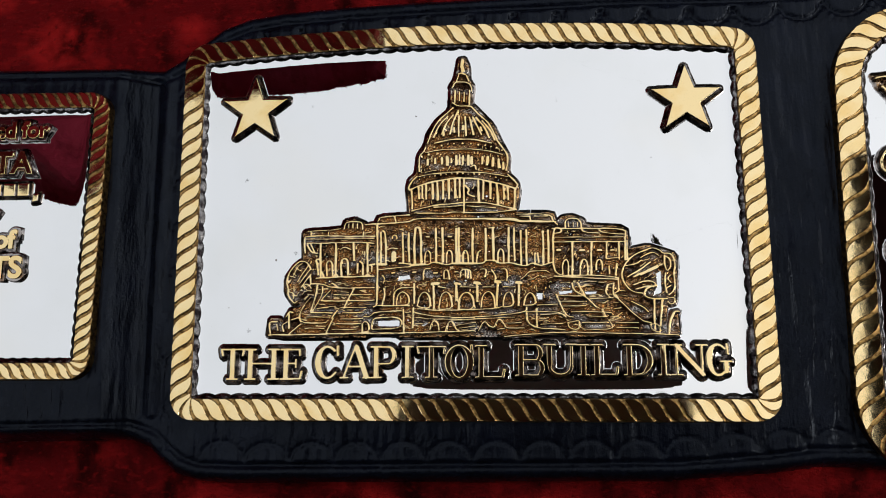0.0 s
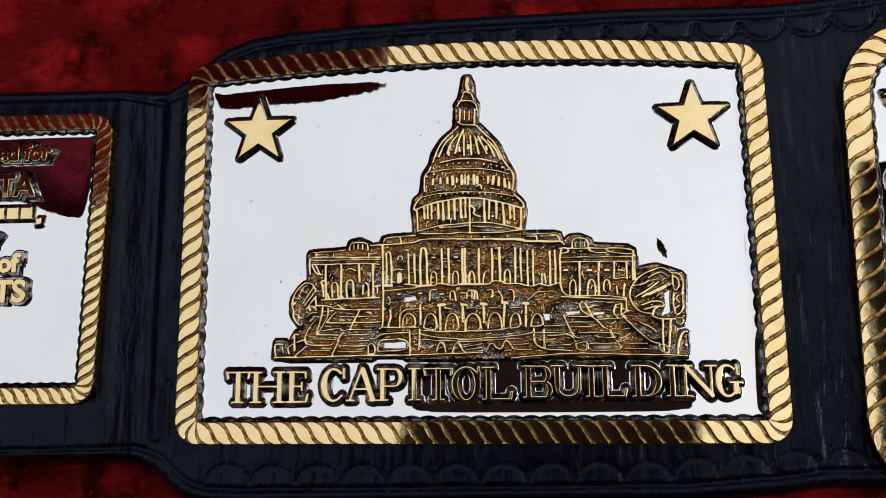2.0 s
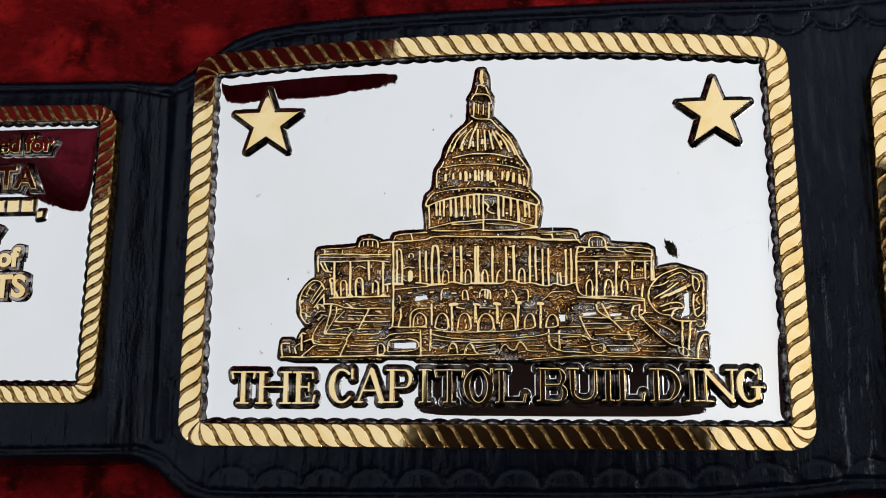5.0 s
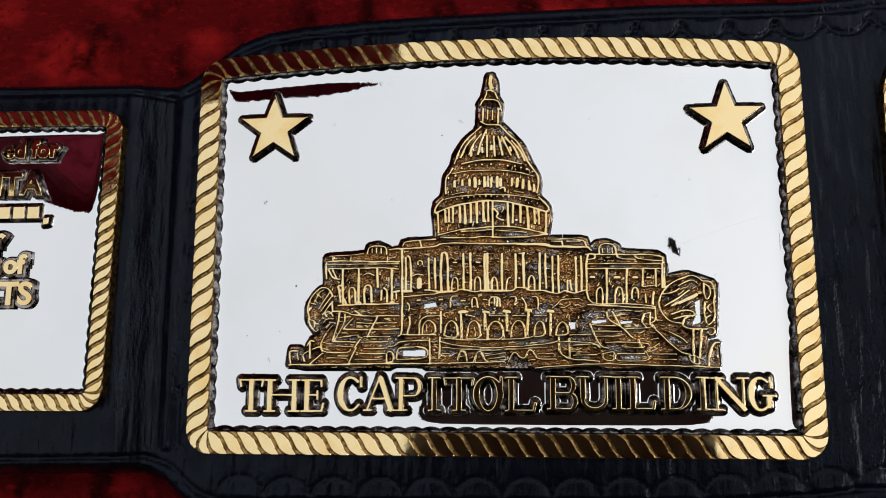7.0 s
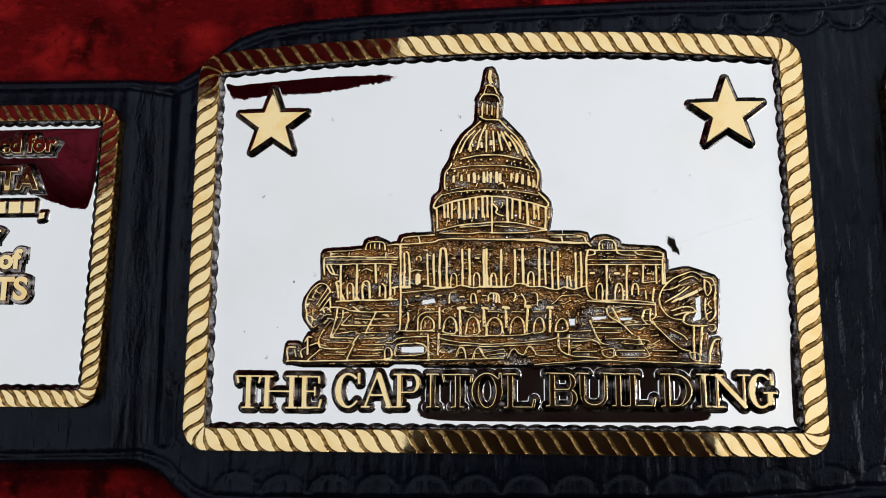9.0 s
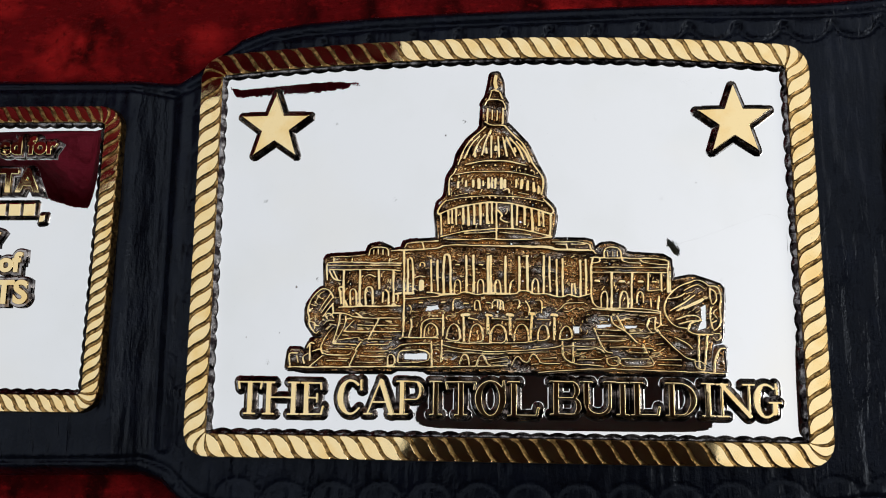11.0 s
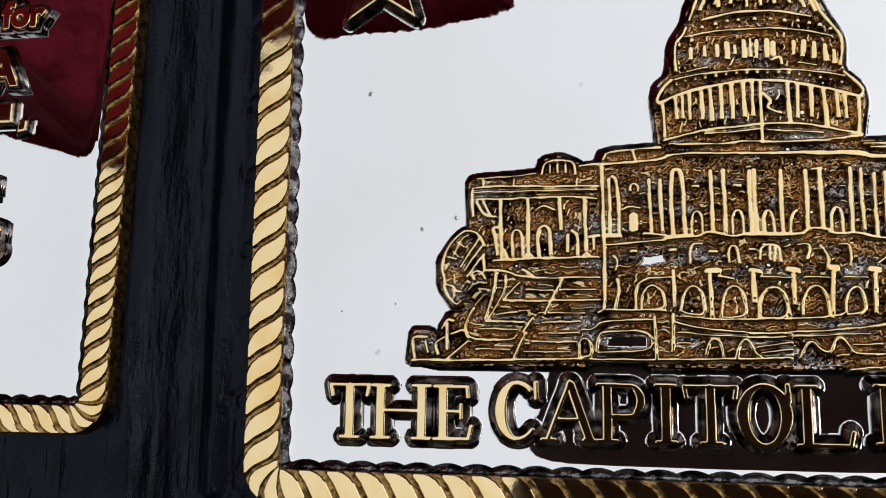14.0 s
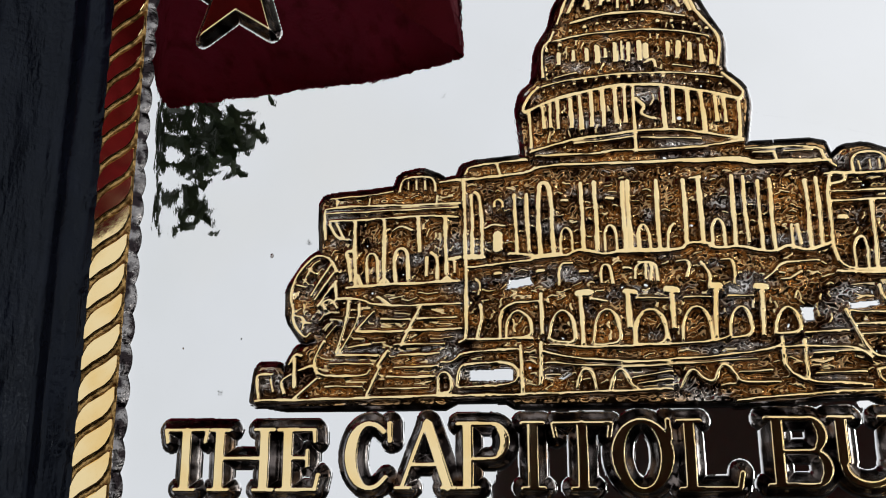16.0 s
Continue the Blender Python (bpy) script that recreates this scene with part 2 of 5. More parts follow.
        return s, np.where(odd, -dist, dist)

    def fill(self, pts):
        s, f = self._inside(pts)
        self.d[s] = np.minimum(self.d[s], f)
        return self

    def mass(self, pts):
        s, f = self._inside(pts)
        self.body[s] = np.minimum(self.body[s], f)
        return self

    def pane(self, pts):
        """A small polished window sunk into the body."""
        s, f = self._inside(pts)
        self.glass[s] = np.minimum(self.glass[s], f)
        return self

    def make(self, name, parent, label="", top=0.6, mid=-0.2, low=-0.64, skirt=1.1, slope=0.3, rough=0.16, owner=None, dome=(0.03, 0.22), grain=None):
        rng = np.random.default_rng(len(name) + int(abs(self.x[0, 0]) * 10))
        body = np.minimum(self.body, self.d - 0.05)
        has_body = (self.body < 8).any()
        line = self.d + (0.035 * np.sin(1.3 * self.x + 2 * np.sin(0.9 * self.y)) if has_body else 0.0)
        if grain is None:
            grain = mottle(rng, self.x.shape)
        fall = np.clip(body / skirt, 0, 1)
        base = mid if has_body else top
        z = low + (base - low) * (1 - fall) ** 1.7
        if has_body:
            z = z + np.where(body < 0.1, grain * rough * np.clip(-body / 0.5, 0, 1), 0)
            low_rise = np.clip(1 - self.fine / 0.28, 0, 1)
            z = np.where(body < 0, np.maximum(z, z + (mid + 0.5 - z) * low_rise * low_rise * (3 - 2 * low_rise)), z)
            rise = np.clip(1 - (line - self.step * 0.4) / slope, 0, 1)
            z = np.maximum(z, z + (top - 0.03 - z) * rise * rise * (3 - 2 * rise))
        z = np.where(line <= self.step * 0.4, top - (0.03 if has_body else dome[0]) * (1 - np.clip((self.step * 0.4 - line) / (0.22 if has_body else dome[1]), 0, 1)) ** 2 + (grain * 0.006 if has_body else 0), z)
        z = np.where((self.glass < 0) & (line > 0.1), mid - 0.15, z)
        keep = body < skirt
        cell = keep[:-1, :-1] & keep[1:, :-1] & keep[:-1, 1:] & keep[1:, 1:]
        if owner is not None:
            cell &= owner(self.x, self.y)[:-1, :-1]
        ny, nx = self.x.shape
        ids = np.arange(ny * nx).reshape(ny, nx)
        quads = np.stack([ids[:-1, :-1], ids[:-1, 1:], ids[1:, 1:], ids[1:, :-1]], -1)[cell]
        used = np.unique(quads)
        remap = np.zeros(ny * nx, np.int64)
        remap[used] = np.arange(len(used))
        verts = np.stack([self.x.ravel(), self.y.ravel(), z.ravel()], -1)[used] * MM
        me = mesh_of(name, verts, remap[quads], np.zeros(len(quads)), [GILDED])
        soft = self.step * 0.8
        masks = {"gilt": np.maximum(np.clip(0.5 - (line - 0.02) / soft, 0, 1), 0.7 * np.clip(0.5 - self.fine / soft, 0, 1) * (body < 0)), "wall": np.maximum(np.clip(0.5 + (body - 0.05) / soft, 0, 1), 0.6 * np.clip(1 - np.abs(line - 0.17) / 0.13, 0, 1)) if has_body else np.ones(z.shape),
                 "pane": np.maximum(np.clip(0.5 - self.glass / soft, 0, 1) * (line > 0.15), np.clip(0.5 + (body - skirt + 0.24) / soft, 0, 1))}
        for key, f in masks.items():
            me.attributes.new(key, "FLOAT", "POINT").data.foreach_set("value", f.ravel()[used].astype(np.float32))
        return place(name, me, parent, label)


# ---------------------------------------------------------------- the setting
tagged(part("ground", box_bm(-6, 6, -6, 6, -0.85, -0.75), PAVING), "grey paved yard around the table", "paving", kind="structure")
# made-up walls, out of view, that hide low sky and darken sloped metal
for n, x0, x1, y0, y1, h in (("added_wall_north", -3, 3, 2.6, 2.8, 2.6), ("added_wall_west", -3.0, -2.8, -2.6, 2.6, 1.8),
                             ("added_wall_east", 2.8, 3.0, -2.6, 2.6, 1.1), ("added_wall_south", -3, 3, -2.8, -2.6, 2.6)):
    tagged(part(n, box_bm(x0, x1, y0, y1, -0.75, h), PLASTER), "plain dark wall added out of view to darken the horizon", "wall", kind="structure")

table = tagged(new("table"), "plain brown wooden table under the red cloth", "table")
part("tabletop", box_bm(-0.5, 0.5, -0.42, 0.42, -0.045, -0.012, 0.003), WOOD, table)
for x in (-0.44, 0.44):
    for y in (-0.36, 0.36):
        part("leg", box_bm(x - 0.03, x + 0.03, y - 0.03, y + 0.03, -0.75, -0.045, 0.004), WOOD, table)


def velvet_cloth():
    nx, ny = 300, 260
    x, y = np.meshgrid(np.linspace(-0.46, 0.46, nx), np.linspace(-0.39, 0.39, ny))
    z = np.full(x.shape, -0.0078)
    for k, (a, b, p, h) in enumerate(((17, 43, 0.3, 0.7), (61, 25, 1.2, 0.5), (-90, 70, 2.2, 0.35), (130, 115, 0.7, 0.22), (-45, 160, 4.0, 0.2))):
        z += h * 0.001 * np.sin(a * x + b * y + p + 1.4 * np.sin(31 * x - 23 * y + k))
    low = np.array([x.ravel(), y.ravel(), (np.full(x.shape, -0.0119)).ravel()]).T
    top = np.array([x.ravel(), y.ravel(), np.minimum(z, -0.0061).ravel()]).T
    ids = np.arange(nx * ny).reshape(ny, nx)
    q = np.stack([ids[:-1, :-1], ids[:-1, 1:], ids[1:, 1:], ids[1:, :-1]], -1).reshape(-1, 4)
    rim = np.concatenate([ids[0, :], ids[1:, -1], ids[-1, -2::-1], ids[-2:0:-1, 0]])
    nxt = np.roll(rim, -1)
    side = np.stack([rim + nx * ny, nxt + nx * ny, nxt, rim], -1)
    quads = np.concatenate([q, side, q[:, ::-1] + nx * ny])
    ob = place("velvet_cloth", mesh_of("velvet_cloth", np.concatenate([top, low]), quads, np.zeros(len(quads)), [VELVET]))
    tagged(ob, "crushed dark red velvet cloth spread over the table", "cloth")


def velvet_drape():
    """A bunched fold of the same velvet standing up behind the belt, its shade put into the colour."""
    plan = [(-0.047, 0.131), (-0.056, 0.130), (-0.085, 0.126), (-0.13, 0.1235), (-0.174, 0.122), (-0.18, 0.1), (-0.186, 0.074), (-0.202, 0.064), (-0.222, 0.071), (-0.25, 0.08), (-0.28, 0.09), (-0.32, 0.098)]
    rnd = random.Random(4)
    ns, nt = 240, 44
    pts = []
    for i in range(ns):
        s = i / (ns - 1)
        p = Vector((0, 0))
        for back in range(-3, 4):      # a rounded run through the plan's corners
            f = min(max(s + back * 0.007, 0), 1) * (len(plan) - 1)
            k = min(int(f), len(plan) - 2)
            p += Vector(plan[k]).lerp(Vector(plan[k + 1]), f - k) / 7
        wob = 0.001 * math.sin(17 * s) + 0.0005 * math.sin(71 * s + 1)
        edge = rnd.uniform(-0.0009, 0.0009)
        for j in range(nt):
            r = j / (nt - 1)
            ang = math.pi * r
            out = -0.5 + r
            h = (0.212 - 0.006 * max(0, 1 - 5 * s)) * math.sin(ang) ** 0.42 + wob + edge
            fold = 0.002 * math.sin(48 * s + 5 * r) * abs(math.cos(ang)) ** 0.7
            y = p.y + (0.03 * abs(2 * out) ** 1.3 if out < 0 else 0.14 * out) + fold
            pts.append((p.x + 0.3 * fold, y, max(-0.006 + h - (0.006 if r in (0, 1) else 0), -0.0068)))
    ids = np.arange(ns * nt).reshape(ns, nt)
    q = np.stack([ids[:-1, :-1], ids[1:, :-1], ids[1:, 1:], ids[:-1, 1:]], -1).reshape(-1, 4)
    me = mesh_of("velvet_drape", np.array(pts), q, np.zeros(len(q)), [SHADED_VELVET])
    bm = bmesh.new()
    bm.from_mesh(me)
    bmesh.ops.holes_fill(bm, edges=[e for e in bm.edges if e.is_boundary], sides=0)
    bm.to_mesh(me)
    bm.free()
    tagged(place("velvet_drape", me), "red velvet bunched into a tall soft fold, coloured as its maroon shaded side", "drape")


velvet_cloth()
velvet_drape()

# added, never seen directly: stands in for the operator mirrored in the plates
stand = tagged(new("operator_stand_in"), "unseen dark boards on a stand, added in place of the mirrored operator", "stand")
bm = bmesh.new()
corners = [(-0.02, 0.004), (0.076, 0.004), (0.09, -0.012), (0.096, -0.024), (0.096, -0.0895), (-0.06, -0.0895), (-0.041, -0.036), (-0.034, -0.012)]
ring = []
for k, c in enumerate(corners):      # round the corners off
    before, after = Vector(corners[k - 1]), Vector(corners[(k + 1) % 8])
    c = Vector(c)
    if k in (4, 5):
        ring.append(c)
        continue
    for f in (0.0, 0.25, 0.5, 0.75, 1.0):
        a, b = c.lerp(before, 0.48 * (1 - f)), c.lerp(after, 0.48 * f)
        ring.append(a.lerp(b, f) + Vector((0.0007 * math.sin(9 * k + 11 * f), 0.0007 * math.cos(7 * k + 13 * f))))
for z in (0.204, 0.212):
    bm.faces.new([bm.verts.new((x, y, z)) for x, y in ring])
bm.verts.ensure_lookup_table()
for k in range(len(ring)):
    n = len(ring)
    bm.faces.new([bm.verts[i] for i in (k, (k + 1) % n, n + (k + 1) % n, n + k)])
bmesh.ops.recalc_face_normals(bm, faces=bm.faces[:])
part("panel", bm, STAND_IN_GREY, stand, "grey board mirrored in place of the camera operator")
# unseen boards that block sky light and mirror dark in the plates
part("rear_panel", box_bm(-0.24, 0.27, -0.41, -0.09, 0.204, 0.212, 0.003), MATT_BLACK, stand)
part("side_panel", box_bm(0.155, 0.27, -0.0895, 0.085, 0.204, 0.212, 0.003), MATT_BLACK, stand)
part("front_panel", box_bm(-0.07, 0.27, -0.106, -0.098, 0.016, 0.2035, 0.002), MATT_BLACK, stand)
part("post", tube_bm([(0.06, -0.205, 0.0), (0.06, -0.205, 0.204)], [0.006, 0.006], 12), MATT_BLACK, stand)
part("base_plate", box_bm(0.01, 0.11, -0.255, -0.155, -0.0064, 0.0, 0.002), MATT_BLACK, stand)


def tree():
    top = tagged(new("tree"), "leafy dark green tree with thin overhanging twigs", "tree")
    part("trunk", tube_bm([(-2.3, 1.9, -0.75), (-2.25, 1.85, 0.4), (-2.1, 1.75, 1.6), (-1.8, 1.45, 2.5)], [0.13, 0.1, 0.075, 0.05], 12), BARK, top)
    rnd = random.Random(11)
    for tip in ((-1.3, 1.2, 2.62), (-1.7, 1.75, 2.9), (-1.5, 1.35, 2.9)):
        part("limb", tube_bm([(-1.84, 1.5, 2.4), ((-1.84 + tip[0]) / 2, (1.5 + tip[1]) / 2 + 0.05, tip[2] - 0.06), tip], [0.035, 0.02, 0.006], 8), BARK, top)
    for tip, bend in (((0.119, 0.08, 0.4), (0.5, 0.25, 0.8)),):
        part("twig", tube_bm([(-1.5, 1.35, 2.9), ((bend[0] - 1.5) / 2, 1.5, 2.9), bend, tip], [0.00004, 0.00003, 0.00002, 0.00002], 4), BARK, top)
    bm = bmesh.new()

    def leaf(c, size, lean=0.7):
        q = Euler((rnd.uniform(-lean, lean), rnd.uniform(-lean, lean), 2.1 if lean < 0.5 else rnd.uniform(0, 6.28))).to_matrix()
        shape = [(-1, 0, 0), (-0.45, 0.32, 0.08), (0.3, 0.34, 0.06), (1, 0, -0.06), (0.3, -0.34, 0.06), (-0.45, -0.32, 0.08)]
        vs = [bm.verts.new(Vector(c) + q @ (Vector(p) * size)) for p in shape]
        mid = bm.verts.new(Vector(c))
        for a, b in zip(vs, vs[1:] + vs[:1]):
            bm.faces.new((a, b, mid))

    for cx, cy, cz, r, n in ((-1.24, 1.1, 2.6, 0.1, 70), (-1.36, 1.05, 2.6, 0.12, 80), (-1.4, 0.84, 2.6, 0.08, 34), (-1.4, 1.25, 2.64, 0.12, 50), (-1.75, 1.8, 2.9, 0.28, 120), (-2.1, 2.05, 2.95, 0.36, 160)):
        for _ in range(n):
            d = Vector((rnd.gauss(0, 1), rnd.gauss(0, 1), rnd.gauss(0, 0.7)))
            leaf(Vector((cx, cy, cz)) + d * r * 0.55, rnd.uniform(0.025, 0.05))
    for c, s in (((0.119, 0.08, 0.4), 0.0085),):
        leaf(c, s, 0.2)
    tagged(part("crown", bm, LEAF, top), kind="stuff")


tree()

# ---------------------------------------------------------------- the belt
belt = tagged(new("championship_belt"), "black tooled leather championship belt with gold-rimmed polished nickel plates", "belt")

OUTLINE = [(-160, 56.6), (-82, 55.4), (-75.5, 56), (-72, 58.2), (-67, 62), (-61, 66.6), (-54, 69.2), (-45, 70.6), (-28, 71.7), (-8, 72.4),
           (15, 72.8), (40, 73.2), (60, 72.9), (72, 72.7), (80, 73.0), (95, 74.2), (120, 77.5), (150, 82), (150, -60), (120, -47), (100, -44), (90, -42.6),
           (80, -42.6), (70, -44), (48, -45.8), (0, -46.4), (-54, -47), (-62, -46.6), (-67.5, -44.8), (-71.5, -41.6), (-74.5, -38.8), (-79, -37.2), (-160, -38.8)]


LIFT = 6.5


def leather_strap():
    r = Relief(-150, 138, -62, 82, 0.5)
    pts = np.asarray(OUTLINE, float)
    x, y = r.x, r.y
    dist, odd = np.full(x.shape, 99.0), np.zeros(x.shape, bool)
    for a, b in zip(pts, np.roll(pts, -1, 0)):
        ux, uy = b - a
        k = np.clip(((x - a[0]) * ux + (y - a[1]) * uy) / (ux * ux + uy * uy), 0, 1)
        dist = np.minimum(dist, np.hypot(x - a[0] - k * ux, y - a[1] - k * uy))
        if abs(uy) > 1e-9:
            odd ^= ((a[1] > y) != (b[1] > y)) & (x < ux * (y - a[1]) / uy + a[0])
    d = np.where(odd, dist, -dist)
    hump = lambda v, c, s: np.exp(-((v - c) / s) ** 2)
    z = -6.2 + 4.5 * np.sqrt(np.clip(1 - (1 - np.clip(d, 0, 3) / 3) ** 2, 0, 1))
    z += 0.35 * hump(d, 2.2, 1.2) - 0.75 * hump(d, 4.3, 0.45) + 0.12 * hump(d, 5.4, 0.7)
    tall = (y > -32) & (y < 53)
    z += np.where(tall, 0.75 * hump(x, -73.6, 1.0) - 0.5 * hump(x, -76.2, 0.6) - 0.45 * hump(x, -71.2, 0.5), 0)
    z += np.where((x < -78) & (y < 0), -0.25 * hump(y, -33.4, 0.35), 0)
    wide = x > -70
    # stamped half-moons with fans along the border
    step = 10.7
    for k in range(17):
        cx = -56 + k * step
        for up in (1, -1):
            edge = np.interp(cx, [-60, -45, 0, 40, 72, 95, 138], [66, 70, 72.2, 72.6, 71.9, 73.4, 80] if up > 0 else [-46.5, -47, -46.4, -45.9, -43.8, -43.3, -57])
            u, v = x - cx, (edge - up * 5.0 - y) * up
            rad, turn = np.hypot(u, v * 1.15), np.arctan2(v, u)
            below = (v > 0) & wide
            deep = 1.15 if up > 0 else 0.45
            z += np.where(below, deep * (-0.8 * hump(rad, 5.0, 0.38) + 0.3 * np.clip(1 - (rad / 4.8) ** 2, 0, 1)), 0)
            z += np.where(below & (rad > 5.4) & (rad < 8), -0.24 * deep * np.abs(np.sin(turn * 11)) * np.clip((8 - rad) / 2, 0, 1), 0)
    for k in range(9):
        u, v = x + 71.4, y - (-35 + k * 11.0)
        rad = np.hypot(u * 1.8, v)
        z += np.where((u > 0) & (x < -67.5), -0.4 * hump(rad, 5.0, 0.4), 0)
    z += np.where(x > 84, (x - 84) * 0.05, 0)
    lift = np.clip((-75.5 - x) / 8.5, 0, 1)
    lift = LIFT * lift * lift * (3 - 2 * lift)      # the narrow end lies higher
    z += lift * np.clip(d / 3.5, 0, 1) ** 0.5
    rng = np.random.default_rng(3)
    crease = rng.normal(0, 1, x.shape)
    for _ in range(70):
        crease = (np.roll(crease, 1, 0) + 2 * crease + np.roll(crease, -1, 0)) / 4
    for _ in range(2):
        crease = (np.roll(crease, 1, 1) + 2 * crease + np.roll(crease, -1, 1)) / 4
    crease /= np.abs(crease).std() * 6
    z += np.where(d > 4.8, np.clip(crease, -0.3, 0.12), 0) * 0.5
    for (x0, x1, y0, y1, up) in ((-67, 71, -31.5, 60.5, 0), (-150, -85.4, -22.2, 46.2, LIFT)):
        flat = (x > x0 + 1.5) & (x < x1 - 1.5) & (y > y0 + 1.5) & (y < y1 - 1.5)
        z = np.where(flat, up - 1.75, np.where((x > x0) & (x < x1) & (y > y0) & (y < y1), np.minimum(z, up - 1.7), z))
    z += np.where(d > 5, 0.22 * np.sin(0.31 * x + 0.8 * np.sin(0.06 * y)) * np.sin(0.045 * y + 1), 0) * ((x < -85.6) | (x > -84) | (y < -24) | (y > 48)) * (np.abs(x - 2) > 70)
    keep = d > -0.2
    cell = keep[:-1, :-1] & keep[1:, :-1] & keep[:-1, 1:] & keep[1:, 1:]
    ids = np.arange(x.size).reshape(x.shape)
    quads = np.stack([ids[:-1, :-1], ids[:-1, 1:], ids[1:, 1:], ids[1:, :-1]], -1)[cell]
    used = np.unique(quads)
    remap = np.zeros(x.size, np.int64)
    remap[used] = np.arange(len(used))
    verts = np.stack([x.ravel(), y.ravel(), z.ravel()], -1)[used] * MM
    place("strap", mesh_of("strap", verts, remap[quads], np.zeros(len(quads)), [LEATHER]), belt, "black grained leather with tooled scallop border")


leather_strap()


class Rim:
    """A closed clockwise outline with rounded corners, walked by its length in millimetres."""

    def __init__(self, x0, x1, y0, y1, radius, bow=0.0, lean=0.0):
        pts = []
        for cx, cy, a0 in ((x0, y1, 180), (x1, y1, 90), (x1, y0, 0), (x0, y0, -90)):
            sx, sy = (1 if cx == x0 else -1), (1 if cy == y0 else -1)
            for k in range(9):
                a = radians(a0 - 90 * k / 8)
                pts.append((cx + sx * radius + radius * math.cos(a), cy + sy * radius + radius * math.sin(a)))
        dense = []
        for a, b in zip(pts, pts[1:] + pts[:1]):
            n = max(1, int(math.dist(a, b) / 1.5))
            dense += [(a[0] + (b[0] - a[0]) * k / n, a[1] + (b[1] - a[1]) * k / n) for k in range(n)]
        mid, half = (x0 + x1) / 2, (x1 - x0) / 2
        top = np.array([(x + lean * (y - y0) / (y1 - y0), y + bow * max(0, (y - y0) / (y1 - y0)) * (1 - ((x - mid) / half) ** 2)) for x, y in dense])
        self.pts = top
        self.at = np.concatenate([[0], np.cumsum(np.hypot(*(np.roll(top, -1, 0) - top).T))])
        self.length = self.at[-1]

    def point(self, u):
        u %= self.length
        p = np.vstack([self.pts, self.pts[:1]])
        return np.array([np.interp(u, self.at, p[:, 0]), np.interp(u, self.at, p[:, 1])])

    def ahead(self, u, gap=0.6):
        v = self.point(u + gap) - self.point(u - gap)
        return v / np.hypot(*v)

    def inset(self, by):
        out = []
        for u in self.at[:-1]:
            t = self.ahead(u)
            out.append(self.point(u) + by * np.array([t[1], -t[0]]))
        return np.array(out)


def slab(name, outline, z0, z1, mats, parent, label=""):
    """A plate cut to an outline, its rim wall in the second material."""
    bm = bmesh.new()
    up = [bm.verts.new((x * MM, y * MM, z1 * MM)) for x, y in outline]
    low = [bm.verts.new((x * MM, y * MM, z0 * MM)) for x, y in outline]
    bm.faces.new(up[::-1])
    bm.faces.new(low)
    for a in range(len(up)):
        b = (a + 1) % len(up)
        bm.faces.new((up[a], up[b], low[b], low[a])).material_index = 1
    bmesh.ops.recalc_face_normals(bm, faces=bm.faces[:])
    return part(name, bm, mats, parent, label)


def strand_grid(pitch, width, top=0.7, groove=0.42):
    """Places (u, v, z) and quads of one twisted strand with its beaded cord: u along the rim, v inward."""
    swing = 0.34 * width
    rows = []
    h = pitch / 2
    for v, z, squeeze in ((-0.3, -1.68, 0.42), (-0.06, 0.1, 0.45), (0.0, top - 0.1, 0.46), (0.1, top, 0.6), (0.32, top, 0.82), (0.8, top, 0.97), (0.3 * width, top, 1),
                          (0.5 * width, top, 1), (0.7 * width, top, 1), (width - 0.8, top, 0.97), (width - 0.32, top, 0.8), (width - 0.1, top, 0.55),
                          (width, top - 0.12, 0.42), (width + 0.06, top - 0.35, 0.42)):
        s = max(-1.12, min(1.12, 2 * v / width - 1))
        c = swing * (s + 0.9 * s ** 3) / 1.45
        w = (h - 0.48) * squeeze
        g = min(z - 0.1, groove)
        rows.append([(c - h, v, g), (c - w - 0.1, v, min(z, g)), (c - w, v, z - 0.09), (c - w + 0.13, v, z), (c + w - 0.13, v, z), (c + w, v, z - 0.09), (c + w + 0.1, v, min(z, g)), (c + h, v, g)])
    c = swing * 1.3
    for v, z, bulge in ((width + 0.3, 0.15, 0.1), (width + 0.75, -0.15, 0.2), (width + 1.05, -0.66, 0.35)):
        rows.append([(c + h * f, v + bulge * (1 - f * f), z + 0.1 * (1 - f * f)) for f in (-1, -0.75, -0.5, -0.2, 0.2, 0.5, 0.75, 1)])
    n = 8
    quads, index = [], []
    for j in range(len(rows) - 1):
        for i in range(n - 1):
            quads.append((j * n + i, j * n + i + 1, (j + 1) * n + i + 1, (j + 1) * n + i))
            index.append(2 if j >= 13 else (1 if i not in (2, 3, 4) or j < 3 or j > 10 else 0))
    return np.array([p for row in rows for p in row]), np.array(quads), np.array(index)


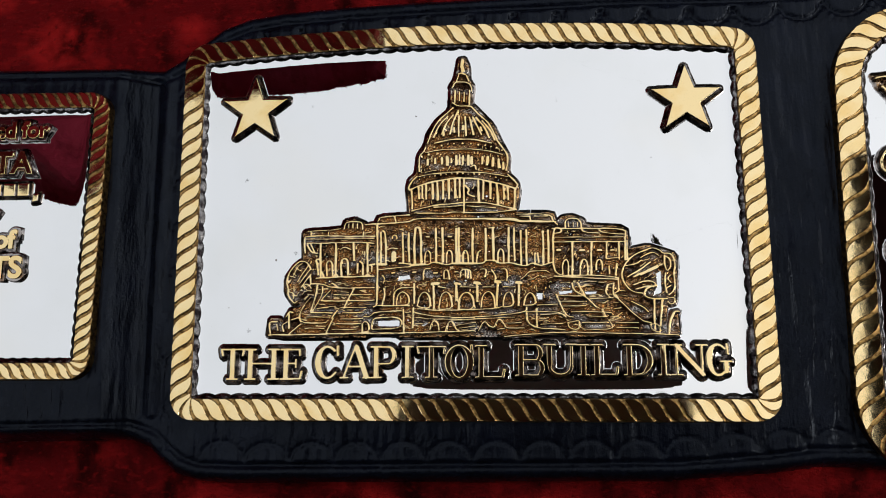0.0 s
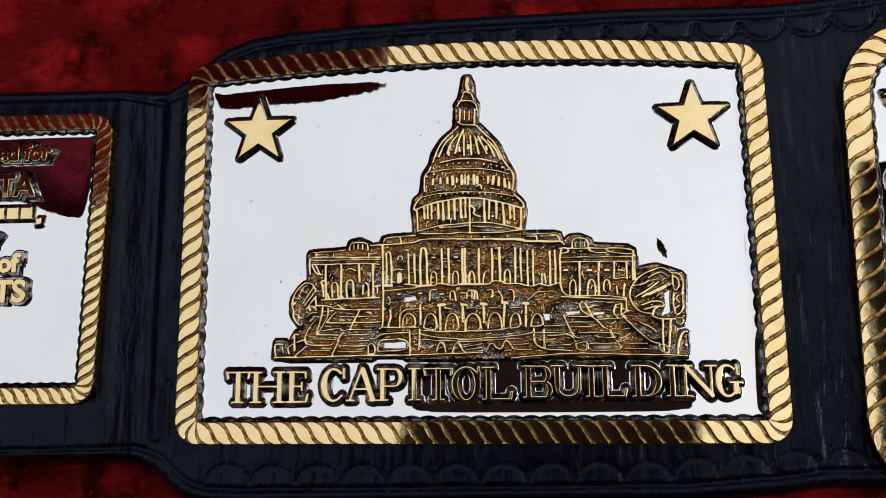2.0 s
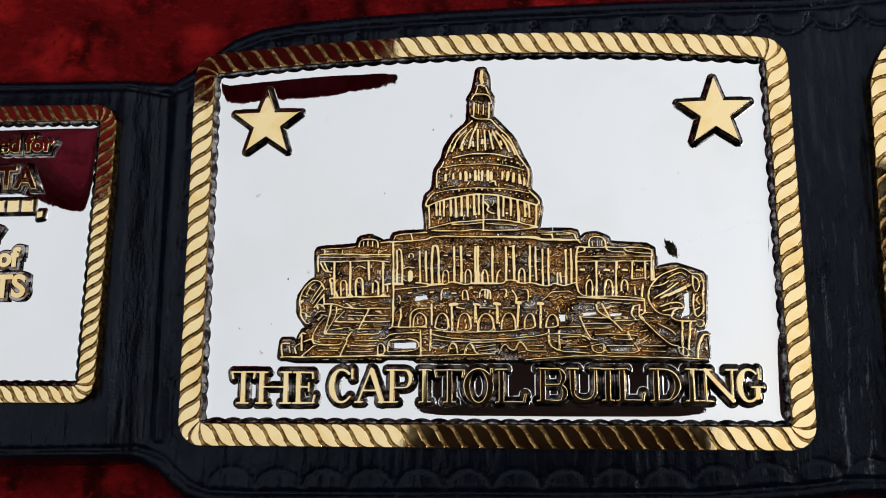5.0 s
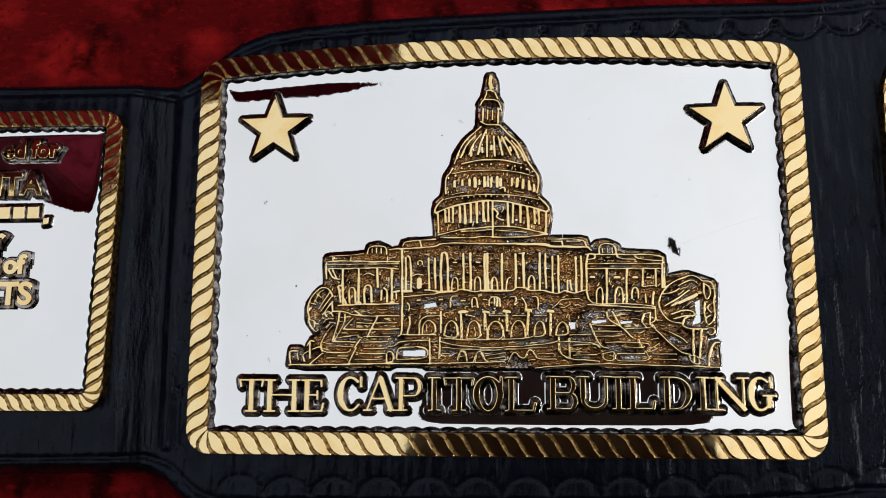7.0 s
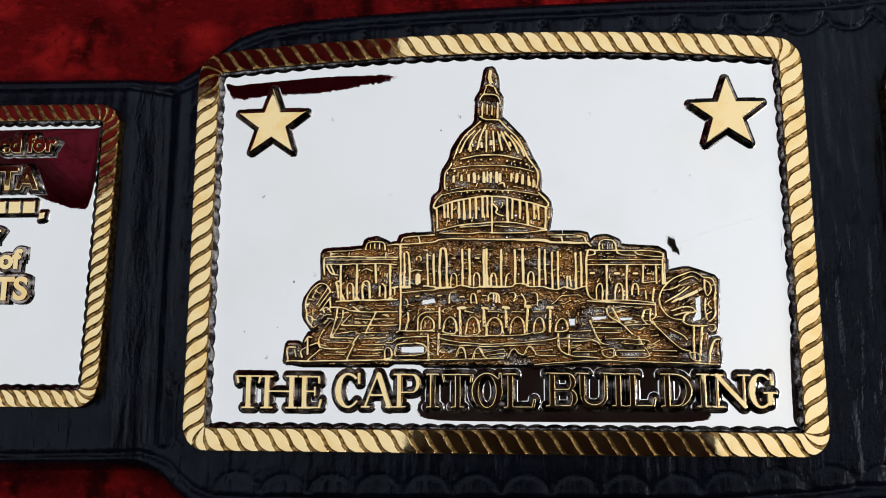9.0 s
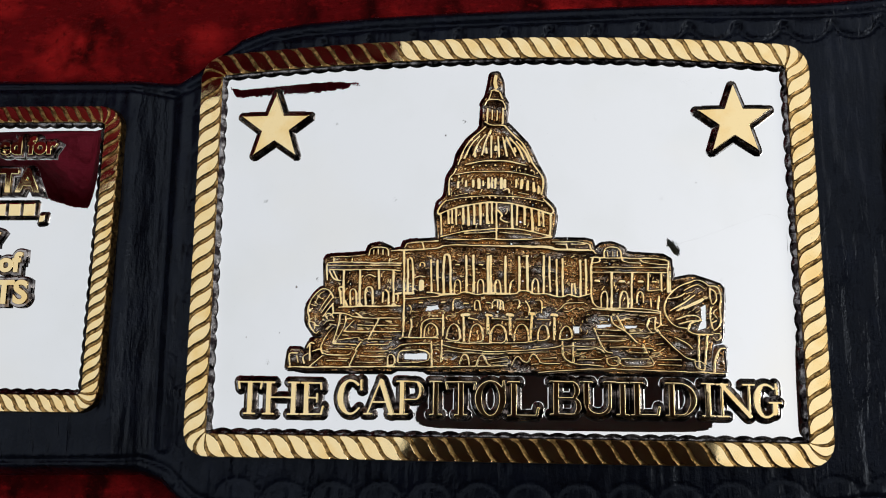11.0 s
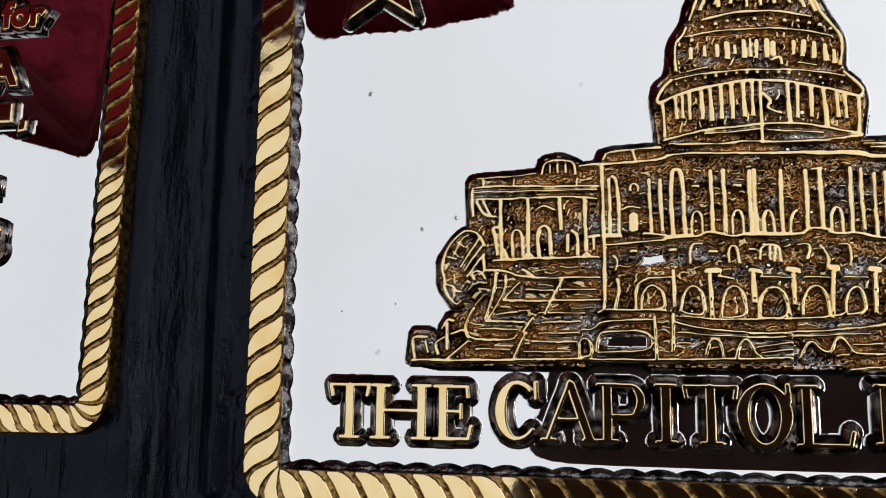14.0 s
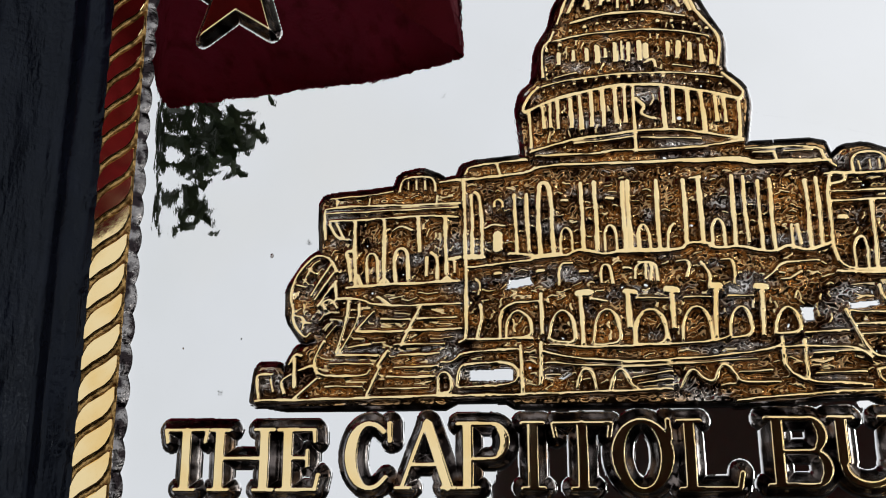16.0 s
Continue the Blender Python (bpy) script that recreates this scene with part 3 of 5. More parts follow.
def rope(rim, pitch, width, parent, first=0, last=None):
    count = round(rim.length / pitch)
    pitch = rim.length / count
    grid, quads, index = strand_grid(pitch, width)
    quads = quads[:, ::-1]
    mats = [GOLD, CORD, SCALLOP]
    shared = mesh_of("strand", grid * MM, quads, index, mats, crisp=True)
    for k in range(count):
        u0 = (k + 0.5) * pitch
        t0, t1, t2 = rim.ahead(u0 - 3.2), rim.ahead(u0), rim.ahead(u0 + 3.2)
        if abs(t0[0] * t2[1] - t0[1] * t2[0]) < 0.04:
            ob = place("strand", shared, parent)
            p = rim.point(u0)
            ob.matrix_basis = Matrix(((t1[0], t1[1], 0, p[0] * MM), (t1[1], -t1[0], 0, p[1] * MM), (0, 0, 1, 0), (0, 0, 0, 1)))
        else:
            co = []
            for u, v, z in grid:
                t, p = rim.ahead(u0 + u), rim.point(u0 + u)
                co.append((p[0] + v * t[1], p[1] - v * t[0], z))
            place("strand", mesh_of("strand", np.array(co) * MM, quads[:, ::-1], index, mats, crisp=True), parent)


# ---------------------------------------------------------------- the middle side plate
RIM = Rim(-68.0, 71.8, -32.4, 60.2, 5.5, bow=3.4, lean=-0.7)
plate = slab("side_plate", RIM.inset(0.5), -1.72, -0.64, [NICKEL, GOLD], belt, "mirror-polished nickel plate with gold relief of a domed building")


def polished_face(rim_box, bow, lean, width, parent):
    """The plate's mirror face: level in the middle, curling up in a narrow fillet against the rope."""
    x0, x1, y0, y1 = rim_box
    x, y = np.meshgrid(np.arange(x0 + 1, x1 - 0.9, 0.5), np.arange(y0 + 1, y1 + bow - 0.9, 0.5))
    up = (y - y0) / (y1 - y0)
    x = x + lean * up
    top = y1 + bow * (1 - ((x - (x0 + x1) / 2) / ((x1 - x0) / 2)) ** 2)
    edge = np.minimum(np.minimum(x - lean * up - x0, x1 - x + lean * up), np.minimum(y - y0, top - y))
    z = -0.636 + 0.3 * np.exp(-np.clip(edge - width - 0.6, -0.5, 99) / 0.8)
    z += 0.004 * np.sin(0.21 * x + 0.5 * np.sin(0.13 * y)) * np.sin(0.17 * y + 0.4)
    keep = edge > 1.5
    cell = keep[:-1, :-1] & keep[1:, :-1] & keep[:-1, 1:] & keep[1:, 1:]
    ids = np.arange(x.size).reshape(x.shape)
    quads = np.stack([ids[:-1, :-1], ids[:-1, 1:], ids[1:, 1:], ids[1:, :-1]], -1)[cell]
    used = np.unique(quads)
    remap = np.zeros(x.size, np.int64)
    remap[used] = np.arange(len(used))
    verts = np.stack([x.ravel(), y.ravel(), z.ravel()], -1)[used] * MM
    return place("mirror_face", mesh_of("mirror_face", verts, remap[quads], np.zeros(len(quads)), [NICKEL]), parent, "mirror-polished nickel face")


polished_face((-68.0, 71.8, -32.4, 60.2), 3.4, -0.7, 5.0, plate)


def glyph(r, ch, x0, x1, y0, h, stem=1.1, thin=0.42):
    """One roman capital with serifs between x0 and x1 on the line y0, h high."""
    w, y1, m = x1 - x0, y0 + h, (x0 + x1) / 2
    s2, sf = stem / 2, 0.62

    def post(x, a=y0, b=y1, width=stem, feet=(True, True)):
        r.line([(x, a + width / 2), (x, b - width / 2)], width)
        for y, on in zip((a + 0.22, b - 0.22), feet):
            if on:
                r.line([(x - s2 - sf, y), (x + s2 + sf, y)], 0.42)

    def bar(a, b, y, width=thin):
        r.line([(a, y), (b, y)], width)

    if ch == "I":
        post(m)
    elif ch == "T":
        post(m, feet=(True, False))
        bar(x0 + 0.2, x1 - 0.2, y1 - 0.28)
        for x in (x0 + 0.2, x1 - 0.2):
            r.line([(x, y1 - 0.3), (x + (0.25 if x < m else -0.25), y1 - 1.7)], 0.45)
    elif ch == "H":
        post(x0 + 1.1), post(x1 - 1.1), bar(x0 + 1.1, x1 - 1.1, y0 + h * 0.52)
    elif ch in "EL":
        post(x0 + 1.1, feet=(True, True))
        bar(x0 + 0.5, x1 - 0.3, y0 + 0.28)
        r.line([(x1 - 0.3, y0 + 0.3), (x1 + 0.05, y0 + 1.9)], 0.5)
        if ch == "E":
            bar(x0 + 0.5, x1 - 0.5, y1 - 0.28), bar(x0 + 1.1, x1 - 1.3, y0 + h * 0.52)
            r.line([(x1 - 0.5, y1 - 0.3), (x1 - 0.4, y1 - 1.6)], 0.45)
            r.line([(x1 - 1.3, y0 + h * 0.40), (x1 - 1.3, y0 + h * 0.64)], 0.4)
    elif ch in "PB":
        post(x0 + 1.1)

        def bowl(low, high, reach):
            half, cy = (high - low) / 2, (high + low) / 2
            flat = x1 - reach - half * 0.9
            bar(x0 + 1.1, flat, high), bar(x0 + 1.1, flat, low)
            r.arc(flat, cy, half * 0.9, half, -90, 90, 0.45, 14)
            r.arc(flat, cy, half * 0.9 - 0.3, half - 0.05, -62, 62, 0.5, 12), r.arc(flat, cy, half * 0.9 - 0.55, half - 0.15, -45, 45, 0.45, 10)

        waist = y0 + h * (0.5 if ch == "B" else 0.45)
        bowl(waist, y1 - 0.25, 0.5)
        if ch == "B":
            bowl(y0 + 0.25, waist, 0.2)
    elif ch == "D":
        post(x0 + 1.1)
        flat = x0 + w * 0.42
        bar(x0 + 1.1, flat, y1 - 0.25), bar(x0 + 1.1, flat, y0 + 0.25)
        for thick, lim in ((0.0, 90), (0.3, 66), (0.6, 52), (0.8, 42)):
            r.arc(flat, y0 + h / 2, x1 - flat - 0.3 - thick, h / 2 - 0.25, -lim, lim, 0.45, 18)
    elif ch in "OCG":
        lo, hi = (0, 360) if ch == "O" else (48, 318)
        r.arc(m, y0 + h / 2, w / 2 - 0.4, h / 2 - 0.25, lo, hi, 0.55, 26)
        for thick in (0.3, 0.6, 0.85):
            r.arc(m, y0 + h / 2, w / 2 - 0.4 - thick, h / 2 - 0.27, 90, 270, 0.5, 16)
            if ch == "O":
                r.arc(m, y0 + h / 2, w / 2 - 0.4 - thick, h / 2 - 0.27, -90, 90, 0.5, 16)
        else:
            r.line([(x1 - 0.6, y1 - 0.2), (x1 - 0.5, y1 - 2.2)], 0.55)
        if ch == "G":
            post(x1 - 0.95, y0 + 0.6, y0 + h * 0.48, 1.1, (False, True))
    elif ch == "A":
        r.line([(x0 + 0.7, y0 + 0.3), (m, y1 - 0.1)], 0.5)
        r.line([(m + 0.1, y1 - 0.5), (x1 - 1.1, y0 + 0.4)], stem)
        bar(x0 + w * 0.26, x1 - w * 0.3, y0 + h * 0.36)
        for x in (x0 + 0.75, x1 - 1.0):
            r.line([(x - 0.8, y0 + 0.22), (x + 0.8, y0 + 0.22)], 0.42)
    elif ch == "U":
        post(x0 + 1.1, y0 + h * 0.3, y1, feet=(False, True))
        post(x1 - 0.8, y0 + h * 0.3, y1, 0.55, (False, True))
        r.arc((x0 + x1) / 2 + 0.1, y0 + h * 0.32, w / 2 - 0.95, h * 0.32 - 0.3, 180, 360, 0.7, 12)
    elif ch == "N":
        post(x0 + 0.8, y0, y1, 0.5), post(x1 - 0.8, y0, y1, 0.5, (False, True))
        r.line([(x0 + 0.8, y1 - 0.4), (x1 - 0.8, y0 + 0.4)], stem)


LETTERS = (("T", -56.2, -50.5, -23.1, 7.4), ("H", -50.2, -42.4, -23.1, 7.3), ("E", -41.7, -36.9, -23.1, 7.3), ("C", -33.8, -27.8, -22.9, 7.7), ("A", -27.6, -20.5, -22.8, 7.7),
           ("P", -20.4, -14.3, -22.8, 7.5), ("I", -14.0, -10.0, -22.8, 7.5), ("T", -9.9, -3.1, -22.8, 7.5), ("O", -3.5, 3.4, -23.0, 7.9), ("L", 3.9, 10.2, -22.8, 7.6),
           ("B", 13.0, 19.4, -22.4, 7.4), ("U", 19.5, 26.4, -22.4, 7.4), ("I", 26.4, 30.1, -22.3, 7.2), ("L", 30.2, 35.9, -22.3, 7.2), ("D", 37.5, 43.9, -22.3, 7.2),
           ("I", 44.4, 48.0, -22.3, 7.2), ("N", 48.3, 55.5, -22.3, 7.1), ("G", 55.4, 60.9, -22.4, 7.3))
for ch, x0, x1, base, tall in LETTERS:
    r = Relief(x0 - 2.0, x1 + 2.0, base - 2.0, base + tall + 2.0, 0.11, waver=0.2)
    glyph(r, ch, x0, x1, base, tall)
    r.make("letter", plate, "raised gold roman capital " + ch, skirt=1.2, dome=(0.03, 0.2))


def star(cx, cy, size):
    r = Relief(cx - size - 1.5, cx + size + 1.5, cy - size - 1.5, cy + size + 1.5, 0.16)
    r.fill([(cx + (size if k % 2 == 0 else size * 0.40) * math.sin(math.pi * k / 5), cy + (size if k % 2 == 0 else size * 0.40) * math.cos(math.pi * k / 5)) for k in range(10)])
    r.make("star", plate, "raised flat gold star", top=0.75, skirt=1.35)


star(-50.3, 42.9, 8.4)
star(54.2, 42.9, 8.4)

# strokes of the struck building: width, then places, in millimetres on the plate
def strokes_of_wings(line, pane, dots):
    # left wing
    line(0.42, (-36.8, 6.8), (-37.1, 10.6), (-36.7, 10.9), (-31.1, 11), (-28.4, 10.8), (-20.1, 10.7))
    line(0.3, (-36.3, 12.1), (-31.4, 12.3), (-28.4, 12.6))
    line(0.34, (-35.5, 11.9), (-35.5, 11))
    line(0.34, (-31.2, 11.9), (-31.3, 11.1))
    line(0.34, (-22.8, 11.8), (-22.9, 10.9))
    line(0.3, (-36.7, 10.2), (-20.3, 10.2))
    line(0.4, (-36.3, 9.2), (-28.8, 9.2), (-25.1, 9.4), (-20.3, 9))
    line(0.55, (-33.1, 9), (-32.9, 1.1))
    line(0.55, (-29.4, 9), (-29.3, 1.1))
    line(0.55, (-25.1, 9.2), (-25, 4.9))
    line(0.55, (-21.8, 8.9), (-21.7, 2.1))
    line(0.4, (-36.3, 8.8), (-35.3, 7), (-33.8, 6.8))
    line(0.4, (-35.4, 8.8), (-34.4, 7))
    line(0.34, (-28.3, 7.6), (-27.2, 8.3), (-25.9, 7.6))
    line(0.5, (-33.5, 1.5), (-33.8, 4.2), (-34.2, 5.2), (-33.3, 5.3))
    line(0.42, (-31.4, 1.5), (-31.6, 4.2), (-31, 5), (-30.1, 4.6), (-30.1, 1.4))
    line(0.55, (-27.9, 1.4), (-28.1, 4.4), (-27.6, 5.4), (-26.7, 5.3), (-26.4, 4.2), (-26.3, 1.6))
    line(0.5, (-24.1, 1.9), (-24.1, 4.1))
    line(0.5, (-22.8, 1.6), (-22.8, 4.1), (-23.5, 4.7))
    line(0.34, (-20.7, 2.1), (-20.7, 3.6))
    line(0.6, (-21.2, 3.8), (-20.1, 3.9))
    line(0.5, (-33.9, 0.7), (-32.7, 0.9), (-26.2, 1), (-20.2, 1.1))
    line(0.5, (-32.2, 1.2), (-32.7, 2.2))
    line(0.5, (-29.8, 1.2), (-29.3, 1.9), (-28.8, 1.2))
    line(0.4, (-22.2, 1.1), (-21.7, 1.7), (-21.1, 1.1))
    # cupola left
    line(0.4, (-27.5, 12.5), (-27.3, 13.8), (-26.4, 14.3), (-24.4, 14.4), (-23.1, 14.1), (-23, 12.4))
    line(0.3, (-26.4, 12.7), (-26.4, 13.7))
    line(0.3, (-25.4, 12.7), (-25.4, 13.8))
    line(0.3, (-24.3, 12.7), (-24.3, 13.8))
    # right wing
    line(0.5, (22, 3.6), (22, 12.1), (23.8, 11.9))
    line(0.42, (21.9, 11.9), (28.7, 11.8), (38.8, 11.7), (38.8, 10))
    line(0.36, (23.8, 11.9), (24.1, 11), (22.1, 10.6))
    line(0.36, (28.7, 11.7), (29, 10.9), (32.5, 10.7))
    line(0.36, (32.8, 11.4), (33.5, 10.7), (38.5, 10.3))
    line(0.3, (22.6, 9.8), (38.2, 9.7))
    line(0.4, (22.3, 8.7), (38.4, 8.6))
    line(0.4, (24.9, 12), (24.9, 13.7), (25.8, 14.3), (27.8, 14.3), (28.6, 13.4), (28.7, 11.8))
    line(0.3, (25.7, 12.3), (25.6, 13.3))
    line(0.3, (26.8, 12.3), (26.8, 13.3))
    line(0.3, (27.8, 12.3), (27.8, 13.3))
    line(0.5, (38.5, 4.3), (38.7, 9.8))
    line(0.4, (39, 4.6), (39.1, 8.8))
    line(0.5, (26.3, 0.6), (26.5, 8.4))
    line(0.5, (30.6, 0.8), (30.9, 8.5))
    line(0.45, (34.2, 4.8), (34.4, 8.4))
    line(0.45, (37.1, 4.5), (37.2, 8.4))
    line(0.7, (23, 6.8), (23.5, 6.8))
    line(0.7, (28.4, 6.7), (29.1, 6.7))
    line(0.6, (32.3, 6.6), (33, 6.6))
    line(0.6, (35.3, 6.6), (35.8, 6.6))
    line(0.4, (24.1, 1.1), (24.1, 3.8), (24.9, 4.6), (25.5, 3.8), (25.4, 0.8))
    line(0.45, (28.1, 0.8), (28.2, 3.7), (29, 4.7), (29.9, 3.7), (29.8, 0.8))
    line(0.42, (31.8, 2), (31.8, 3.7), (32.6, 4.7), (33.3, 3.7), (33.2, 2))
    line(0.42, (34.3, 4.6), (37.1, 4.8))
    line(0.42, (34.8, 1), (34.8, 2.9))
    line(0.42, (36.2, 0.7), (36.6, 3.4))
    line(0.42, (22, 3.5), (22.6, 0.9), (26.5, 0.7), (31.7, 0.8), (36.7, 0.1))
    line(0.42, (22.1, 0.6), (36.5, -0.3))


def strokes_of_trees(line, pane, dots):
    # left relief tree
    line(0.4, (-35.3, 2.8), (-36, 4.5), (-37.6, 5), (-38.8, 4.3), (-40, 2.8), (-40.8, 1.3), (-41.1, -0.4), (-40.6, -1.7), (-40.6, -3.2), (-39.8, -4.4), (-38.9, -5.3), (-38.4, -4.7))
    line(0.4, (-36, 3.8), (-37.1, 2), (-38.4, -0))
    line(0.4, (-35.6, 2.7), (-37.9, -0.5))
    line(0.45, (-35.3, 1.6), (-37.5, -1.3))
    line(0.35, (-37.5, 4.2), (-38.3, 3.8), (-39.4, 1.5))
    line(0.32, (-38.8, 3.3), (-38, 2.7))
    line(0.32, (-39.5, 2), (-38.7, 1.3))
    line(0.35, (-40.2, 1.3), (-39.1, 1))
    line(0.4, (-36.6, -1.8), (-37, -1), (-35.9, -0.5), (-35.1, -1.7))
    line(0.35, (-40.4, -2.4), (-39.1, -2.8), (-39.3, -4.2))
    line(0.35, (-39.5, -3.2), (-38.3, -3.5))
    line(0.4, (-35.4, 1.5), (-35.1, -0.8), (-35.9, -1.2))
    # right relief tree
    line(0.42, (38.8, 4.3), (39.7, 4.7), (41, 5.7), (42.9, 6.4), (44.8, 7.1), (46.5, 6.4), (47, 5.7), (48.7, 5.7), (49.6, 4.5), (49.8, 2.7), (49.4, 1.3), (49.5, -0.6), (49.5, -2.1), (49, -3.3), (48.1, -3.9))
    line(0.42, (39.7, 4.7), (38, 2.8), (37.5, 0.5), (38.4, -2), (40.1, -3.3), (42.1, -3.5))
    line(0.45, (38.9, 0.3), (41.8, 1.9), (44.2, 3.7))
    line(0.5, (40.4, 0.3), (43.7, 1.9), (45.8, 2.9))
    line(0.4, (41.9, 0.7), (45.8, 2.5))
    line(0.45, (40.2, -1.6), (42.6, -0.7), (44.5, -0.7), (45.4, -1.8))
    line(0.45, (40.6, -2.6), (43.3, -1.8), (44.7, -2.1))
    line(0.42, (42.5, -3.9), (42.8, -2.6), (44, -2), (45.4, -1.9))
    line(0.4, (38.5, 2.9), (40.9, 3.3), (42.1, 4.1))
    line(0.36, (41.9, 4.7), (44.8, 6.2), (46.2, 5.2))
    line(0.4, (47.4, 5.2), (48.7, 4.3), (48.9, 2.8), (47.9, 1.3), (47.5, 2.8), (47.4, 5.2))
    line(0.4, (47.5, 1.1), (47.2, -1.1), (47.7, -3.5))
    line(0.36, (48.6, 0.6), (47.8, -0.1), (48.6, -1.1))
    line(0.36, (48.5, -1.8), (47.7, -2.3))
    line(0.5, (42.7, -4.2), (43.8, -4.9), (47.6, -4.8))
    line(0.5, (44.7, -5.2), (44.6, -11.8))
    line(0.5, (46.5, -5), (45.9, -11.1))
    line(0.36, (43.6, -10.7), (45.2, -10.4), (46.1, -12.6), (44, -12.2), (43.6, -10.7))
    line(0.4, (48.1, -4.6), (49.4, -4.6), (49.3, -5.9), (48.2, -6.2), (47.8, -5.4))
    line(0.5, (47.7, -12.8), (48.1, -9.7), (49.1, -7.8), (50, -7.7))
    pane((45.5, 1.1), (46.6, 1.9), (46.6, -3.4), (44.7, -4), (45.6, -1.3))


def strokes_of_terraces(line, pane, dots):
    # left terraces
    line(0.4, (-35.1, -0.6), (-32.5, -0.5), (-30.1, -1.7), (-20.1, -1.6))
    line(0.36, (-30.1, -0.5), (-28.6, -1.5))
    line(0.42, (-33.6, -1), (-33.8, -2.9), (-35, -7))
    line(0.4, (-32.3, -1.3), (-32.3, -2.9), (-33.5, -5.2), (-34.5, -7))
    line(0.42, (-30.5, -2.3), (-32.8, -4.6), (-32.3, -4.7), (-27, -4.7))
    line(0.42, (-26.5, -4.7), (-20.1, -4.6))
    line(0.5, (-24.8, -1.7), (-27.1, -6.4))
    line(0.34, (-29.5, -3.2), (-26.1, -3.3))
    line(0.34, (-25.1, -3.3), (-20.6, -3.2))
    line(0.42, (-34.9, -7.4), (-30, -7.5))
    line(0.42, (-27.5, -7.6), (-22.6, -7.4))
    line(0.5, (-28.8, -7), (-29.9, -8.7))
    line(0.34, (-33.5, -6.5), (-31, -6.2))
    line(0.3, (-28, -6.3), (-22, -6.3))
    line(0.42, (-36.6, -5.7), (-37.9, -7.9), (-37.4, -9.9), (-31.3, -9.9), (-30.9, -9.2))
    line(0.42, (-28.7, -10.1), (-23.2, -10.1))
    line(0.42, (-29.7, -9), (-31.2, -12.1))
    line(0.5, (-37.4, -10.1), (-40.3, -12.6))
    line(0.3, (-35.9, -8.4), (-30.9, -8.5))
    line(0.3, (-36.3, -11.1), (-31.9, -11.1))
    line(0.3, (-27.9, -9), (-23, -8.9))
    line(0.3, (-29.9, -11.4), (-23.9, -11.4))
    line(0.46, (-44.9, -12.6), (-39.3, -12.6), (-32.8, -12.5), (-22.9, -12.3), (-15.6, -12.4), (-5.3, -12.2), (3.5, -12))
    line(0.42, (-44.6, -12.2), (-45, -9.8), (-44.3, -9.4), (-43, -9.5))
    line(0.36, (-42.8, -11.6), (-43.1, -10.1))
    line(0.42, (-41.4, -11.8), (-41.9, -10.4), (-40.6, -9.6))
    line(0.5, (-40.3, -7.7), (-40.1, -11.1))
    line(0.4, (-39.6, -9.1), (-37.7, -8.4), (-37.4, -9.6))
    line(0.42, (-40.9, -8.4), (-40.2, -7.1), (-39.4, -7.4))
    line(0.4, (-22.7, -12.1), (-22.8, -9.8), (-21.4, -9.6), (-21, -11.9), (-22.5, -12.1))
    line(0.4, (-22.3, -8.5), (-20.8, -8.5), (-19.8, -7.3), (-13.2, -7.2))
    line(0.4, (-20.5, -11.2), (-20.3, -9.3), (-19.4, -8.7), (-13.6, -8.6), (-13.2, -11.3), (-20.3, -11.4))
    line(0.45, (-13.1, -6.8), (-12.9, -12.3))
    line(0.42, (-10.7, -6.4), (-10.9, -11.2))
    pane((-19.1, -9.4), (-14, -9.1), (-14, -10.8), (-19.1, -10.8))
    pane((-8.9, -10.6), (-7.8, -9.9), (-7.2, -10), (-8.3, -10.7))
    # right terraces
    pane((23.1, -2.7), (26.2, -2.5), (26.4, -3.2), (23.2, -3.6))
    pane((29, -2.9), (31.9, -2.8), (31.6, -3.5), (29.4, -3.7))
    line(0.42, (22.5, -3.6), (23.4, -6), (24.5, -8.6), (26.2, -8.9))
    line(0.5, (26.2, -1.1), (26.4, -2.8), (29.2, -4.3))
    line(0.5, (27.4, -1), (29.2, -4.4))
    line(0.36, (23, -3.8), (24.4, -4), (28.2, -4.1))
    line(0.4, (22.5, -5.9), (18.1, -6.1))
    line(0.4, (23.4, -5.3), (29.2, -5.3))
    line(0.36, (23.9, -6.4), (29.1, -6.3))
    line(0.45, (29.2, -4.3), (31.5, -6.7))
    line(0.34, (30.1, -4.8), (35.4, -4.5))
    line(0.5, (33.5, -8.9), (32.9, -7.2))
    line(0.42, (34.3, -1.5), (33.7, -3.4), (34.9, -4.5))
    line(0.42, (35.7, -1.1), (35.4, -3.9), (36.8, -5), (36.1, -3.9))
    line(0.36, (34.3, -1.5), (35.7, -1.1))
    line(0.36, (25.8, -7.7), (31.9, -7.7), (34.8, -8))
    line(0.42, (25, -10.2), (27.1, -9.7), (27.7, -10.1), (27.5, -11.9), (25.3, -11.6), (25, -10.2))
    line(0.36, (28.3, -10.2), (34, -10.2))
    line(0.36, (28.3, -11.7), (35.7, -11.9), (34.3, -9.7))
    line(0.36, (35.9, -10.2), (40.8, -10.3))
    line(0.42, (36.8, -5.1), (38.1, -6.3), (40.4, -8.7), (42.2, -10.1), (43.8, -10.3))
    line(0.36, (39.6, -5.4), (42.3, -6.8), (43.2, -7.8))
    line(0.34, (36.1, -11.3), (40.8, -11.5))
    line(0.34, (30, -8.7), (33.8, -8.9))
    line(0.42, (36.7, -0), (36.8, -2.9), (35.9, -3.4))
    line(0.45, (10.4, -13.3), (23.3, -12.3), (31.8, -12.6), (44, -12.9), (49.7, -13.1))


